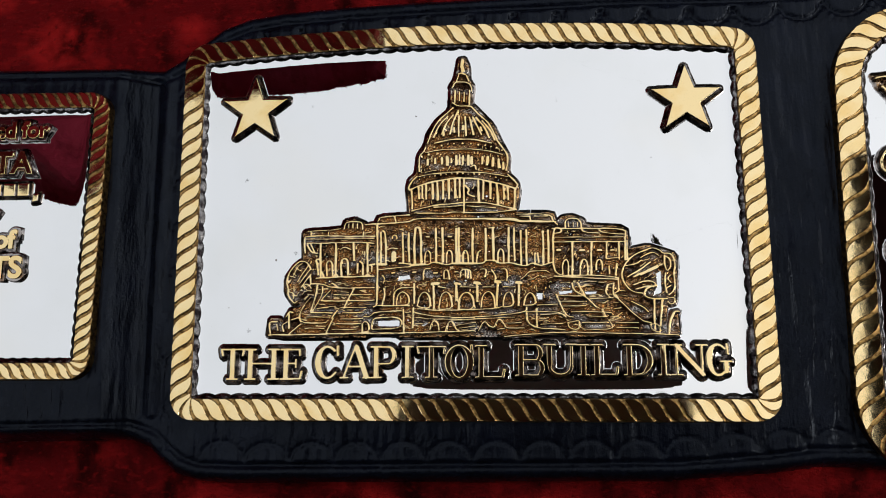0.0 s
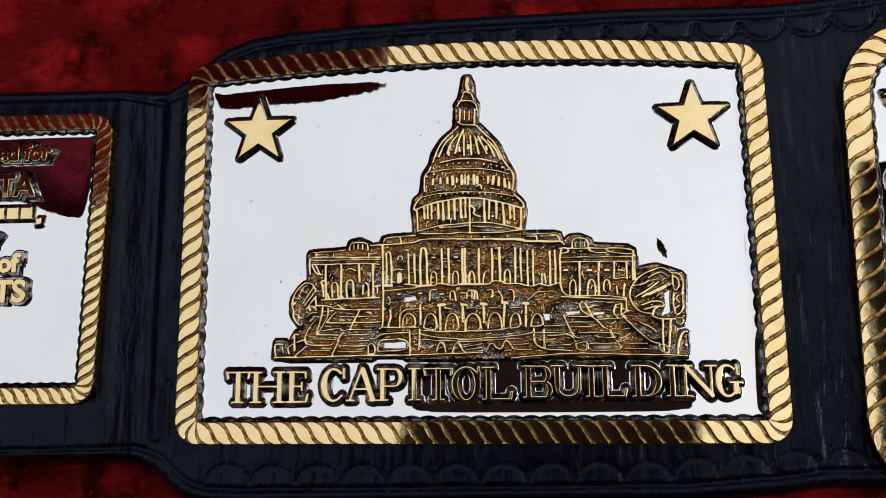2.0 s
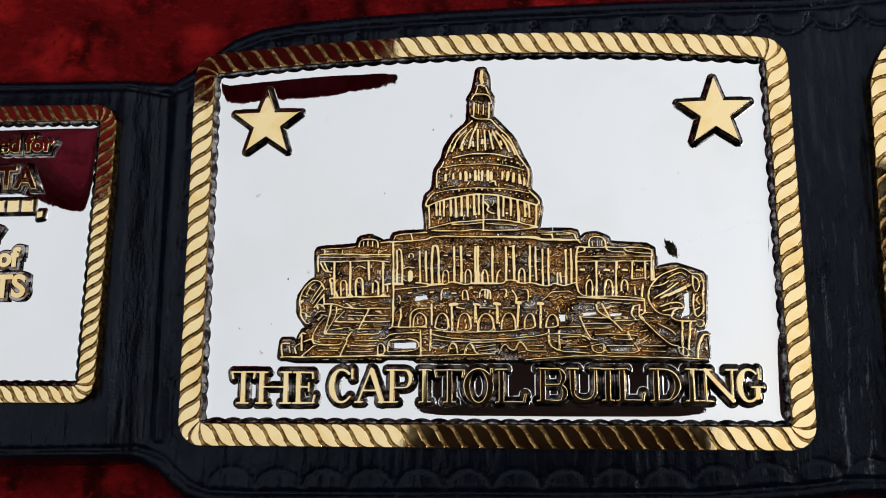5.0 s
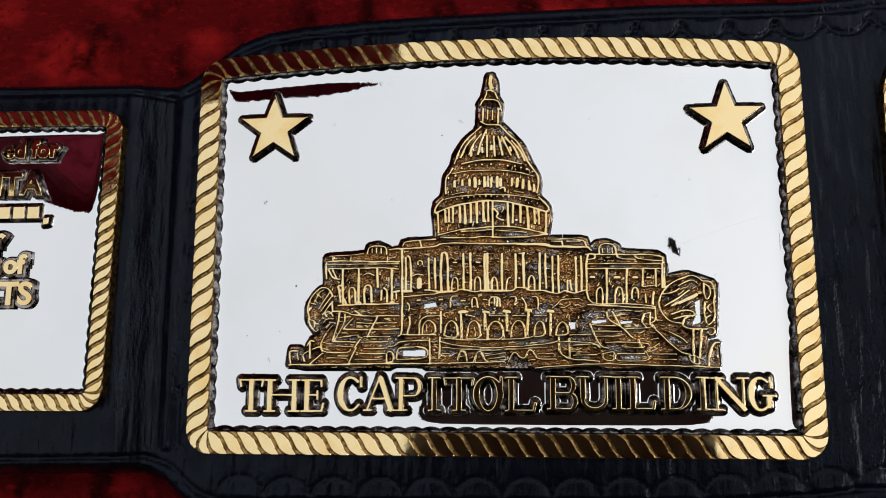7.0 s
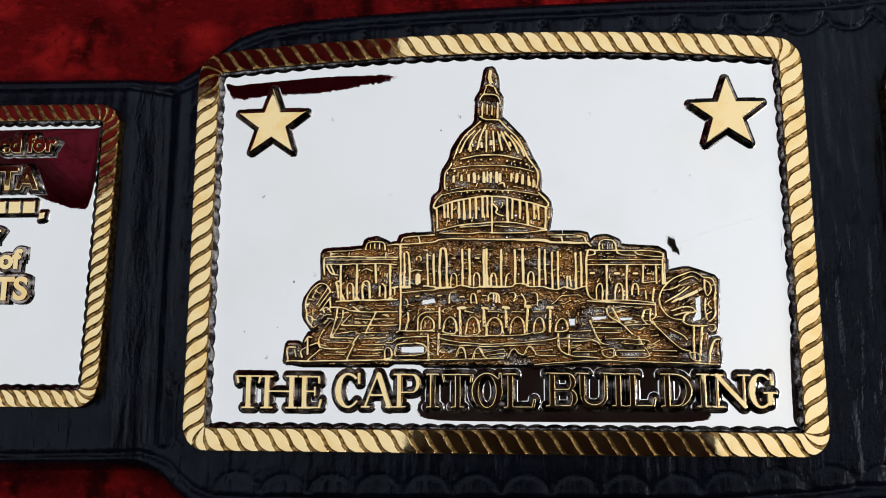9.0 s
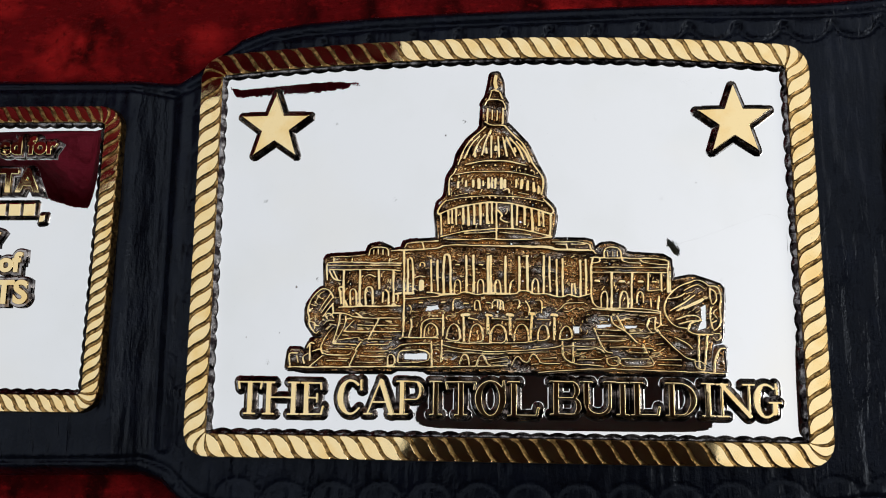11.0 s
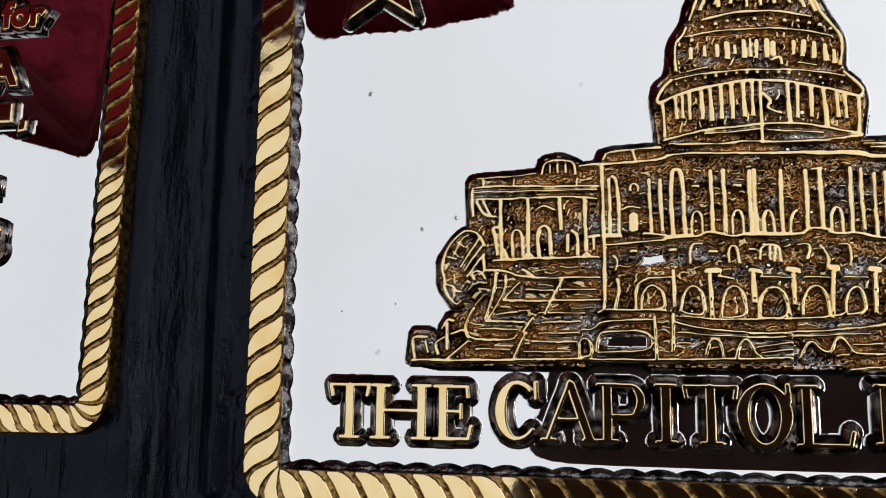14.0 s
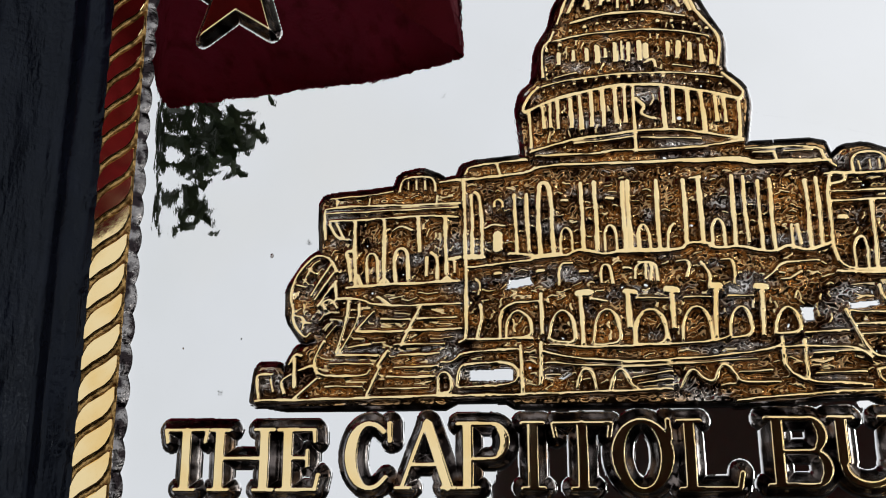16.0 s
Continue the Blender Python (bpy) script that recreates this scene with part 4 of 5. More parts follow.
def strokes_of_front(line, pane, dots):
    # portico, left bay
    line(0.5, (-19.5, 13.4), (-19.2, -5.8), (-20.1, -6.2))
    line(0.4, (-19.3, 14.3), (-18.9, 15.4), (-11.8, 15.7))
    line(0.45, (-22.4, 13.5), (-19.4, 13.7), (-11.8, 14), (-10.8, 14.7))
    line(0.42, (-15.4, 15.5), (-15.1, 14.2))
    line(0.5, (-18.5, 4.3), (-18.6, 11.6))
    line(0.5, (-17.3, 4.3), (-17.5, 11.6), (-18.1, 12))
    line(0.8, (-18.9, 3.9), (-17.3, 3.9))
    line(0.34, (-15.8, 10), (-15.8, 10.7), (-15.2, 10.9), (-14.7, 10.5), (-14.8, 9.9))
    line(0.36, (-16.9, 7.4), (-15.8, 7.9), (-14.7, 7.6))
    line(1.2, (-15.5, 6.5), (-15.5, 4.9))
    line(0.5, (-13.2, 4.2), (-13.4, 11.4))
    line(0.55, (-11.8, 4.5), (-12, 11.4))
    line(0.5, (-14.1, 4.1), (-11.5, 3.9))
    line(0.4, (-19.3, 2.7), (-15.2, 2.9), (-11.5, 3.3))
    # portico columns
    line(0.6, (-10.5, 4.1), (-10.6, 12.4), (-9.9, 12.7), (-9.1, 12.4), (-8.9, 4.2))
    line(0.7, (-11.3, 3.6), (-8.1, 3.8))
    line(0.55, (-5.4, 4.4), (-5.5, 12.4))
    line(0.6, (-3.8, 4.3), (-3.9, 12.4))
    line(0.5, (-11.3, 3.6), (-7.6, 3.5), (-6.4, 4.2), (-5.1, 4.2), (-2.9, 3.5), (-0.4, 4.1), (3.7, 3.9))
    line(0.6, (-0, 4.1), (-0.1, 12.3))
    line(0.4, (-8.1, 4), (-8, 6.5), (-7.4, 7.1), (-6.7, 6.5), (-6.7, 4))
    line(0.42, (-2.9, 4.1), (-3, 6.6), (-2.3, 7.2), (-1.7, 6.6), (-1.6, 4.1))
    line(0.42, (1, 4.1), (0.9, 6.4), (1.5, 7), (2.1, 6.4), (2.2, 4.1))
    line(0.5, (-7.8, 10.4), (-7.2, 10.4))
    line(0.5, (-2.5, 10.4), (-1.9, 10.3))
    line(0.36, (-8.4, 0.1), (-8.4, 2.7), (-6.9, 2.7))
    line(0.36, (-3.6, 0.2), (-3.6, 2.3), (-2.5, 2.4), (-2.3, 0.1))
    line(0.36, (0.3, 0.6), (0.3, 2.4), (2.7, 2.5), (2.8, 0.3))
    line(0.34, (1.5, 2.2), (1.5, 0.5))
    line(0.6, (-15.8, 1.8), (-15.3, 1.8))
    line(0.6, (-10.8, 1.9), (-10.3, 1.9))
    line(0.6, (-5.9, 1.7), (-5.2, 1.7))
    line(0.5, (-0.9, 1.9), (-0.4, 1.9))
    line(0.3, (-18.2, 1.3), (-17.6, 0.6), (-17.9, -0.7))
    pane((-14.9, -0.1), (-14.1, 1.2), (-11.8, 1.5), (-11.4, 0.4))
    # right half of the front
    line(0.5, (-1.6, 14.6), (13.6, 14.5), (14.2, 13.8), (21.5, 13.7))
    line(0.4, (13.7, 15.5), (21.7, 15.4), (22, 13.8), (23.1, 12.8))
    line(0.34, (14.4, 15), (16.7, 14.9))
    line(0.34, (17.8, 14.9), (20.7, 14.9))
    line(0.36, (16.7, 14.9), (16.9, 14))
    line(0.6, (-0.6, 4.3), (-0.7, 12.2))
    line(0.6, (3.2, 4), (3.2, 12.2))
    line(0.6, (6.3, 4.5), (6.3, 12.1))
    line(0.65, (8.1, 4.5), (8, 12.2))
    line(0.5, (7.2, 12.3), (8.2, 12.4))
    line(0.6, (11.6, 4.1), (11.7, 12.3))
    line(0.5, (13, 4.4), (12.9, 12.2))
    line(0.5, (14.5, 3.4), (14.5, 11.5))
    line(0.55, (15.8, 3.2), (15.8, 11.6))
    line(0.45, (17.7, 3.4), (17.8, 6.1))
    line(0.45, (18.4, 6.1), (18.6, 3.9))
    line(0.55, (19.7, 3.5), (19.7, 11.3))
    line(0.55, (20.9, 3.8), (20.9, 11.5))
    line(0.4, (0.8, 3.9), (0.8, 6.4), (1.4, 7.1), (2.1, 6.5), (2.1, 3.8))
    line(0.4, (4.1, 4), (4.3, 6.3), (5, 6.9))
    line(0.42, (9.1, 4.2), (9.1, 6.7), (9.8, 7.4), (10.4, 6.8), (10.5, 4.2))
    line(0.5, (-1.7, 3.8), (3.7, 3.7), (5.7, 3.8), (6.2, 4.5), (8.6, 4.6), (9.2, 3.7), (12.5, 3.9), (14, 3.3), (15.9, 3.1), (17.1, 3.9), (18.8, 3.1), (19.8, 3.3), (22, 4))
    line(0.36, (0.7, 2.6), (2.3, 2.4), (2, 0.3))
    line(0.36, (4.9, 2.4), (6.5, 2.6), (5.9, 0.6))
    line(0.36, (7.6, 2.3), (8.6, 0.8), (8.3, -0.5))
    line(0.36, (9.9, 2.4), (11.3, 2.5), (11.1, -0.3))
    line(0.34, (14.4, -0), (15.4, 0.7), (16.1, 1.7), (17.8, 1.9), (20.2, 2))
    line(0.5, (-0.7, -5), (-0.8, -0.9))
    line(0.6, (4.2, -5.1), (4.2, -1.2))
    line(0.9, (3.7, -0.8), (4.7, -0.9))
    line(0.55, (8.7, -6.3), (9, -1))
    line(0.9, (8.6, -0.6), (9.3, -0.6))
    line(0.55, (13.8, -6.1), (13.9, -1))
    line(0.9, (13.4, -0.8), (14.3, -0.9))
    line(0.45, (-0.2, -7), (-0.1, -4.3), (1.4, -2.8), (3.1, -3.6), (3.6, -7), (0.2, -6.9))
    line(0.45, (5.1, -6.5), (5.2, -4.1), (6.6, -2.6), (8.1, -3.6), (8.3, -6.6))
    line(0.45, (10.2, -6.3), (10.4, -3.9), (11.6, -2.7), (12.5, -3.9), (12.7, -6.3), (10.3, -6.5))
    line(0.45, (15, -6.1), (15.2, -4.2), (16.4, -2.9), (17.5, -4), (17.8, -6.1), (15.1, -6.1))
    line(0.4, (-1.7, -7.2), (8, -6.9), (10, -6.3))
    line(0.34, (0.3, -1.7), (3.7, -1.8))
    line(0.34, (5.6, -1.7), (8.3, -1.8))
    line(0.34, (10.3, -1.7), (12.9, -1.8))
    line(0.4, (-1.7, -9), (4.6, -8.7), (10.9, -8.3), (15.2, -7.6), (15.7, -6.9))
    line(0.3, (-1.7, -9.5), (5.1, -9.2), (12.8, -8.8))
    line(0.42, (4.5, -11.8), (5.3, -10.2), (6.1, -9.7), (6.9, -10.9), (8.2, -11.4), (8.7, -9.7), (9.4, -9.3), (10.4, -10.4), (10.9, -11.4), (14.9, -11.4))
    line(0.5, (15.6, -6.6), (15.7, -11.3), (24.2, -11.8))
    line(0.4, (17.9, -6.9), (17.9, -11.4))
    line(0.4, (15, -7.6), (22.4, -7.6), (24.3, -8.6))
    line(0.34, (10.9, -10.2), (14.2, -10.1))
    line(0.34, (18.8, -8.3), (23.4, -8.1), (24.5, -8.9))
    line(0.3, (18.8, -10.5), (23.8, -10.4))
    pane((17.9, -3.1), (19.5, -3), (19.3, -4.8), (18.3, -4.8))


def strokes_of_arcade(line, pane, dots):
    # arcade
    line(0.4, (-15.4, -5.9), (-15.3, -1.8), (-10.7, -1.7))
    line(0.42, (-14.7, -5.9), (-14.6, -3.9), (-13.7, -2.7), (-12.8, -2.8), (-11.8, -3.8), (-11.6, -5.9), (-14.7, -5.9))
    line(0.5, (-10.5, -5.4), (-10.6, -0.9))
    line(0.45, (-18.1, -5.6), (-17.4, -2.9), (-17.7, -1.9))
    line(0.45, (-9.8, -6), (-9.4, -3.7), (-8.2, -2.6), (-7, -3.5), (-6.6, -6.7), (-8.7, -6.5), (-9.8, -6))
    line(0.55, (-5.9, -6.7), (-6, -1.4))
    line(0.9, (-6.3, -0.9), (-5, -0.9))
    line(0.42, (-4.8, -6.5), (-4.4, -3.8), (-3.1, -2.6), (-1.9, -3.5), (-1.5, -6.9), (-4.6, -6.8))
    line(0.5, (-0.4, -5), (-0.7, -1.2))
    line(0.7, (-1, -0.8), (0.1, -1))
    line(0.45, (0, -7), (0.1, -4.3), (1.5, -2.8), (3.1, -3.6), (3.6, -6.5))
    line(0.4, (-4.8, -1.6), (-3.1, -1.9))
    line(0.42, (-19.1, -5.9), (-11.7, -6))
    line(0.36, (-9.7, -6.7), (-5.8, -7.2), (3.6, -7.1))
    line(0.4, (-10.7, -7.4), (-8.7, -8.1), (-2.4, -8.8), (3.6, -9))
    line(0.3, (-10.2, -8.8), (-5.3, -9.2), (3.6, -9.5))
    line(0.42, (-6.8, -11.5), (-6.3, -9.8), (-5.6, -9.5), (-4.9, -10.1), (-4.7, -11.7))
    line(0.45, (-3.1, -11.9), (-2.6, -10.1), (-1.9, -9.6), (-1.2, -10.3), (-0.9, -11.3), (0, -11.9))
    line(0.34, (-0.5, -10.6), (3.6, -10))
    line(0.34, (0, -11.3), (3.6, -10.9))


def strokes_of_dome(line, pane, dots):
    # dome
    line(0.9, (1, 54.3), (0.8, 53.2))
    line(1, (0.8, 52.7), (1.1, 51.6))
    line(0.5, (-0, 50.8), (0.8, 51), (1.6, 50.6))
    line(0.4, (-0.5, 49), (-0, 50.4))
    line(0.4, (2, 50.3), (2.6, 48.9))
    line(0.42, (-1.6, 47.3), (-1.1, 48.4), (-0.3, 48.8), (2.6, 48.5), (3.2, 47.3), (3.1, 46.3))
    line(0.5, (-0.9, 46.5), (-0.9, 43.5))
    line(0.5, (2.6, 46.6), (2.6, 43))
    line(0.4, (0.2, 46.1), (0.2, 43.9))
    line(0.4, (1.3, 46.1), (1.3, 43.8))
    line(0.42, (-1.4, 43.4), (-0.1, 42.6), (2.1, 42.5), (3.1, 42.4))
    line(0.42, (-1.4, 42.2), (-2.5, 41.2), (-4.9, 39), (-6.5, 36.5), (-7.5, 33.4))
    line(0.42, (3.1, 42.4), (4.7, 40.6), (7.1, 38.3), (8.4, 35.9), (9.2, 33.8))
    line(0.5, (-0.1, 41.4), (-1.1, 39.7), (-2.1, 35.6))
    line(0.5, (-1.4, 40.4), (-3.2, 38.1), (-4.2, 35.6))
    line(0.5, (-2.7, 40), (-4.8, 37.9), (-6.1, 34.9))
    line(0.5, (0, 40), (0, 35))
    line(0.5, (1.5, 39.8), (1.8, 35.1))
    line(0.5, (2.6, 39.7), (3.6, 35.3))
    line(0.5, (3.4, 39.7), (5.5, 35.2))
    line(0.5, (4.2, 39.6), (6.3, 37), (7.3, 34.5))
    line(0.45, (5.7, 38.7), (7.9, 35.9), (8.6, 33.8))
    line(0.6, (-3.8, 36.2), (-3.7, 35.2))
    line(0.6, (-1.1, 37.1), (-1, 36))
    line(0.7, (1, 37.5), (1, 36.7))
    line(0.6, (5.2, 37.1), (5.5, 36.2))
    line(0.45, (-5.8, 33.4), (-2.2, 34.1), (1.2, 34.3), (4.7, 33.9), (7.9, 33.1))
    dots(0.22, (-7.3, 30.6), (-5.9, 32.4), (-4.1, 32.7), (-2.6, 33), (-1.2, 33.1), (0.9, 33.2), (2.9, 33), (4.7, 32.7), (6.4, 32.6), (7.8, 32.2), (9.1, 31.8), (10.4, 31.2))
    line(0.42, (-8, 32.4), (-8.6, 31.1), (-9.6, 30.3), (-9.5, 26.4))
    line(0.42, (9.2, 33.8), (10.2, 32.3), (11.5, 30.6), (11.8, 29.2), (11.3, 26.2))
    line(0.34, (-8.1, 31.1), (-4.9, 31.6), (1, 31.8), (6.2, 31.4), (10.4, 30.2))
    line(0.6, (-7.5, 28), (-7.5, 29.3))
    line(0.6, (-5.7, 28.3), (-5.7, 29.5))
    line(0.7, (-4.1, 28.2), (-4.1, 29.6))
    line(0.8, (-2.8, 27.9), (-2.8, 29.8))
    line(0.5, (-1.8, 28.5), (-1.8, 29.5))
    line(0.7, (-0.6, 27.9), (-0.6, 30.1))
    line(0.5, (0.2, 27.9), (0.2, 30.3))
    line(0.6, (0.9, 27.8), (1, 30))
    line(0.7, (2.3, 27.8), (2.3, 30))
    line(0.7, (3.1, 28.1), (3.1, 29.6))
    line(0.4, (2.8, 27.3), (4, 27.8), (4.1, 26.7))
    line(0.6, (5.6, 28), (5.6, 29.7))
    line(0.7, (6.7, 27.7), (6.9, 29.6))
    line(0.7, (8.1, 27.4), (8.2, 29.3))
    line(0.7, (9.6, 27.1), (9.5, 29))
    line(0.6, (10.6, 26.6), (10.6, 28.2))
    line(0.34, (-2.5, 26.8), (-2.1, 27.6))
    line(0.34, (6.2, 26.7), (8.3, 26.3))
    line(0.34, (-8, 26.1), (-5.4, 26.6))
    line(0.36, (-9.6, 25.1), (-5.9, 25.8), (0.9, 26.1), (8.3, 25.5), (11.7, 24.6))
    line(0.45, (11.7, 25.2), (13.4, 23.6), (14.1, 22.6), (13.4, 21.7))
    line(0.45, (-10.2, 25.1), (-11.5, 23.8), (-12.2, 22.1), (-11.3, 21.9))
    dots(0.15, (-9.5, 24.4), (-8.3, 24.8), (-7, 25), (-5.7, 25.2), (-4.3, 25.4), (-3, 25.5), (-1.7, 25.6), (-0.4, 25.6), (0.9, 25.6), (2.2, 25.5), (3.6, 25.5), (4.9, 25.3), (6.2, 25.1), (7.5, 24.9), (8.8, 24.6), (10.1, 24.2), (11.4, 23.8))
    line(0.55, (-11.7, 21.9), (-8.6, 23.2), (-5.4, 23.9), (-2.2, 24.4), (1.2, 24.6), (4.6, 24.2), (7.7, 23.5), (10.9, 22.6), (13.4, 21.8))
    line(0.45, (-11.3, 21.6), (-11.2, 17.3))
    line(0.5, (-9.5, 19.7), (-9.7, 22.4))
    line(0.5, (-8.7, 19.8), (-8.8, 22.6))
    line(0.5, (-7.8, 19.6), (-7.9, 22.9))
    line(0.6, (-6.2, 19.6), (-6.3, 23.1))
    line(0.6, (-5, 19.3), (-5.2, 23.4))
    line(0.6, (-3.8, 19.6), (-3.8, 23.8))
    line(0.6, (-2.4, 19.5), (-2.4, 24))
    line(0.6, (-0.9, 19.8), (-0.9, 24.1))
    line(0.55, (0.2, 19.8), (0.2, 24.3))
    line(0.5, (1.2, 16), (1.2, 24.4))
    line(0.5, (1.6, 22.7), (2.6, 21.6), (1.9, 20.8), (3, 20.1), (3.6, 20))
    line(0.6, (4.8, 18.6), (4.6, 23.7))
    line(0.55, (5.8, 19.4), (5.8, 23.7))
    line(0.6, (7.5, 19.4), (7.5, 23.4))
    line(0.6, (9.3, 18), (9, 23))
    line(0.55, (10.7, 19.3), (10.6, 22.2))
    line(0.5, (11.7, 19), (11.6, 22))
    line(0.5, (13.1, 16.9), (13.3, 21.4))
    line(0.45, (-11.2, 16.7), (-8.3, 17.5), (-5.4, 18), (1.2, 18.5), (4.8, 18.6), (9.3, 17.8), (13.4, 16.7))
    line(0.4, (-10.6, 16.2), (-3.3, 15.9), (-2.2, 16.3), (6.1, 15.9), (13.4, 16.5))
    line(0.34, (-5.9, 17.4), (0.9, 17.8))
    line(0.34, (1.9, 17.7), (8.7, 17.1))
    line(0.45, (-20.1, 13.6), (-15.4, 13.8), (-11.7, 14), (-10.6, 14.9), (0.9, 14.6), (13.3, 14.1), (14.4, 13.6), (22.6, 13.5))


SILHOUETTES = (
    [(-37.4, -1), (-37.3, 5.2), (-37.6, 11.4), (-37.0, 12.4), (-31.2, 12.7), (-27.9, 13.0), (-27.4, 14.7), (-24.9, 15.2), (-22.6, 14.2), (-21.6, 13.2), (-18, 13.3), (-18, -1)],
    [(-20.2, -13.3), (-20.2, 13.7), (-19.4, 15.7), (-11.0, 16.2), (13.7, 16.1), (22.2, 16.0), (22.9, 13.7), (22.9, -13.3)],
    [(-12.0, 14), (-12.0, 17.3), (-12.5, 22.4), (-12.0, 24.6), (-10.4, 25.9), (-9.9, 30.5), (-8.1, 33.3), (-7.5, 36.0), (-5.4, 39.3), (-2.2, 42.0), (-1.9, 46.5), (-2.1, 47.9), (-0.9, 49.8),
     (-0.3, 52.6), (0.1, 55.1), (1.5, 55.3), (2.5, 53.1), (2.6, 49.7), (3.7, 47.7), (3.1, 43.5), (5.3, 41.2), (8.4, 37.8), (10.3, 33.4), (12.1, 30.0), (11.8, 25.7), (14.0, 23.5), (14.4, 21.4), (13.6, 16.8), (13.6, 14)],
    [(21.5, -1), (21.5, 13.7), (22.9, 13.7), (24.4, 15.0), (26.8, 15.2), (29.4, 14.1), (29.7, 12.9), (39.2, 12.3), (39.6, 7), (39.6, -1)],
    [(-34.6, 4.2), (-37.2, 5.2), (-39.5, 3.8), (-41.5, 0.8), (-41.4, -2.7), (-39.3, -5.7), (-38, -5.2), (-35.4, -6), (-33, -3), (-33, 3)],
    [(-32, 1.5), (-37, -1), (-38.2, -4.4), (-37.5, -6.0), (-40, -6.4), (-40.9, -8.1), (-41.6, -9.6), (-42.4, -8.6), (-45.1, -8.6), (-45.6, -13.2), (-18, -13.3), (-18, 1.5)],
    [(37.5, 6.5), (39.6, 7), (43.9, 7.9), (47.0, 6.9), (50.2, 5.7), (50.2, 2.7), (49.8, -2.4), (49.6, -5.6), (47.6, -6.2), (47.2, -12.8), (43.2, -12.8), (42.8, -5.4), (38, -4)],
    [(21, -13.3), (21, 1.5), (39.4, 1.5), (42.4, -4), (44.6, -6.5), (46.6, -11.6), (47.8, -11.6), (47.8, -8.6), (48.6, -7.6), (49.9, -7.6), (50.2, -13.3)],
)
BUILDING_STEP = 0.12
BUILDING_GRAIN = mottle(np.random.default_rng(7), (640, 920))
TREE_WEST = lambda x, y: (x < -35.6) & (y > -6.1) & ((y < 5.3) | (x < -38.2))
TREE_EAST = lambda x, y: (x > 39.9) & (y > -6.3)
DOME_AREA = lambda x, y: (y > 15.9) & (x > -14.5) & (x < 17)
FRONT_AREA = lambda x, y: (x > -19.8) & (x < 22.6) & ~DOME_AREA(x, y)
BUILDING_PARTS = (
    ("dome", "gold relief of a ribbed dome on a colonnaded drum", (-15, 17, 15, 58), DOME_AREA),
    ("portico", "gold relief of a columned front over an arcade", (-21, 24, -15, 18), FRONT_AREA),
    ("wing", "gold relief of a low columned wing with a small cupola", (-40, -19, -1, 17), lambda x, y: (x <= -19.8) & (y > 0.2) & ~TREE_WEST(x, y)),
    ("wing", "gold relief of a low columned wing with a small cupola", (22, 41.5, -1, 17), lambda x, y: (x >= 22.6) & (y > 0.2) & ~TREE_EAST(x, y)),
    ("steps", "gold relief of stepped terraces with pillars", (-47.5, -19, -15, 2), lambda x, y: (x <= -19.8) & (y <= 0.2) & ~TREE_WEST(x, y)),
    ("steps", "gold relief of stepped terraces with pillars", (22, 52, -15, 2), lambda x, y: (x >= 22.6) & (y <= 0.2) & ~TREE_EAST(x, y)),
    ("relief_tree", "gold relief of a leafy tree", (-43.5, -35, -7, 7), TREE_WEST),
    ("relief_tree", "gold relief of a leafy tree", (39, 52, -7, 10), TREE_EAST),
)


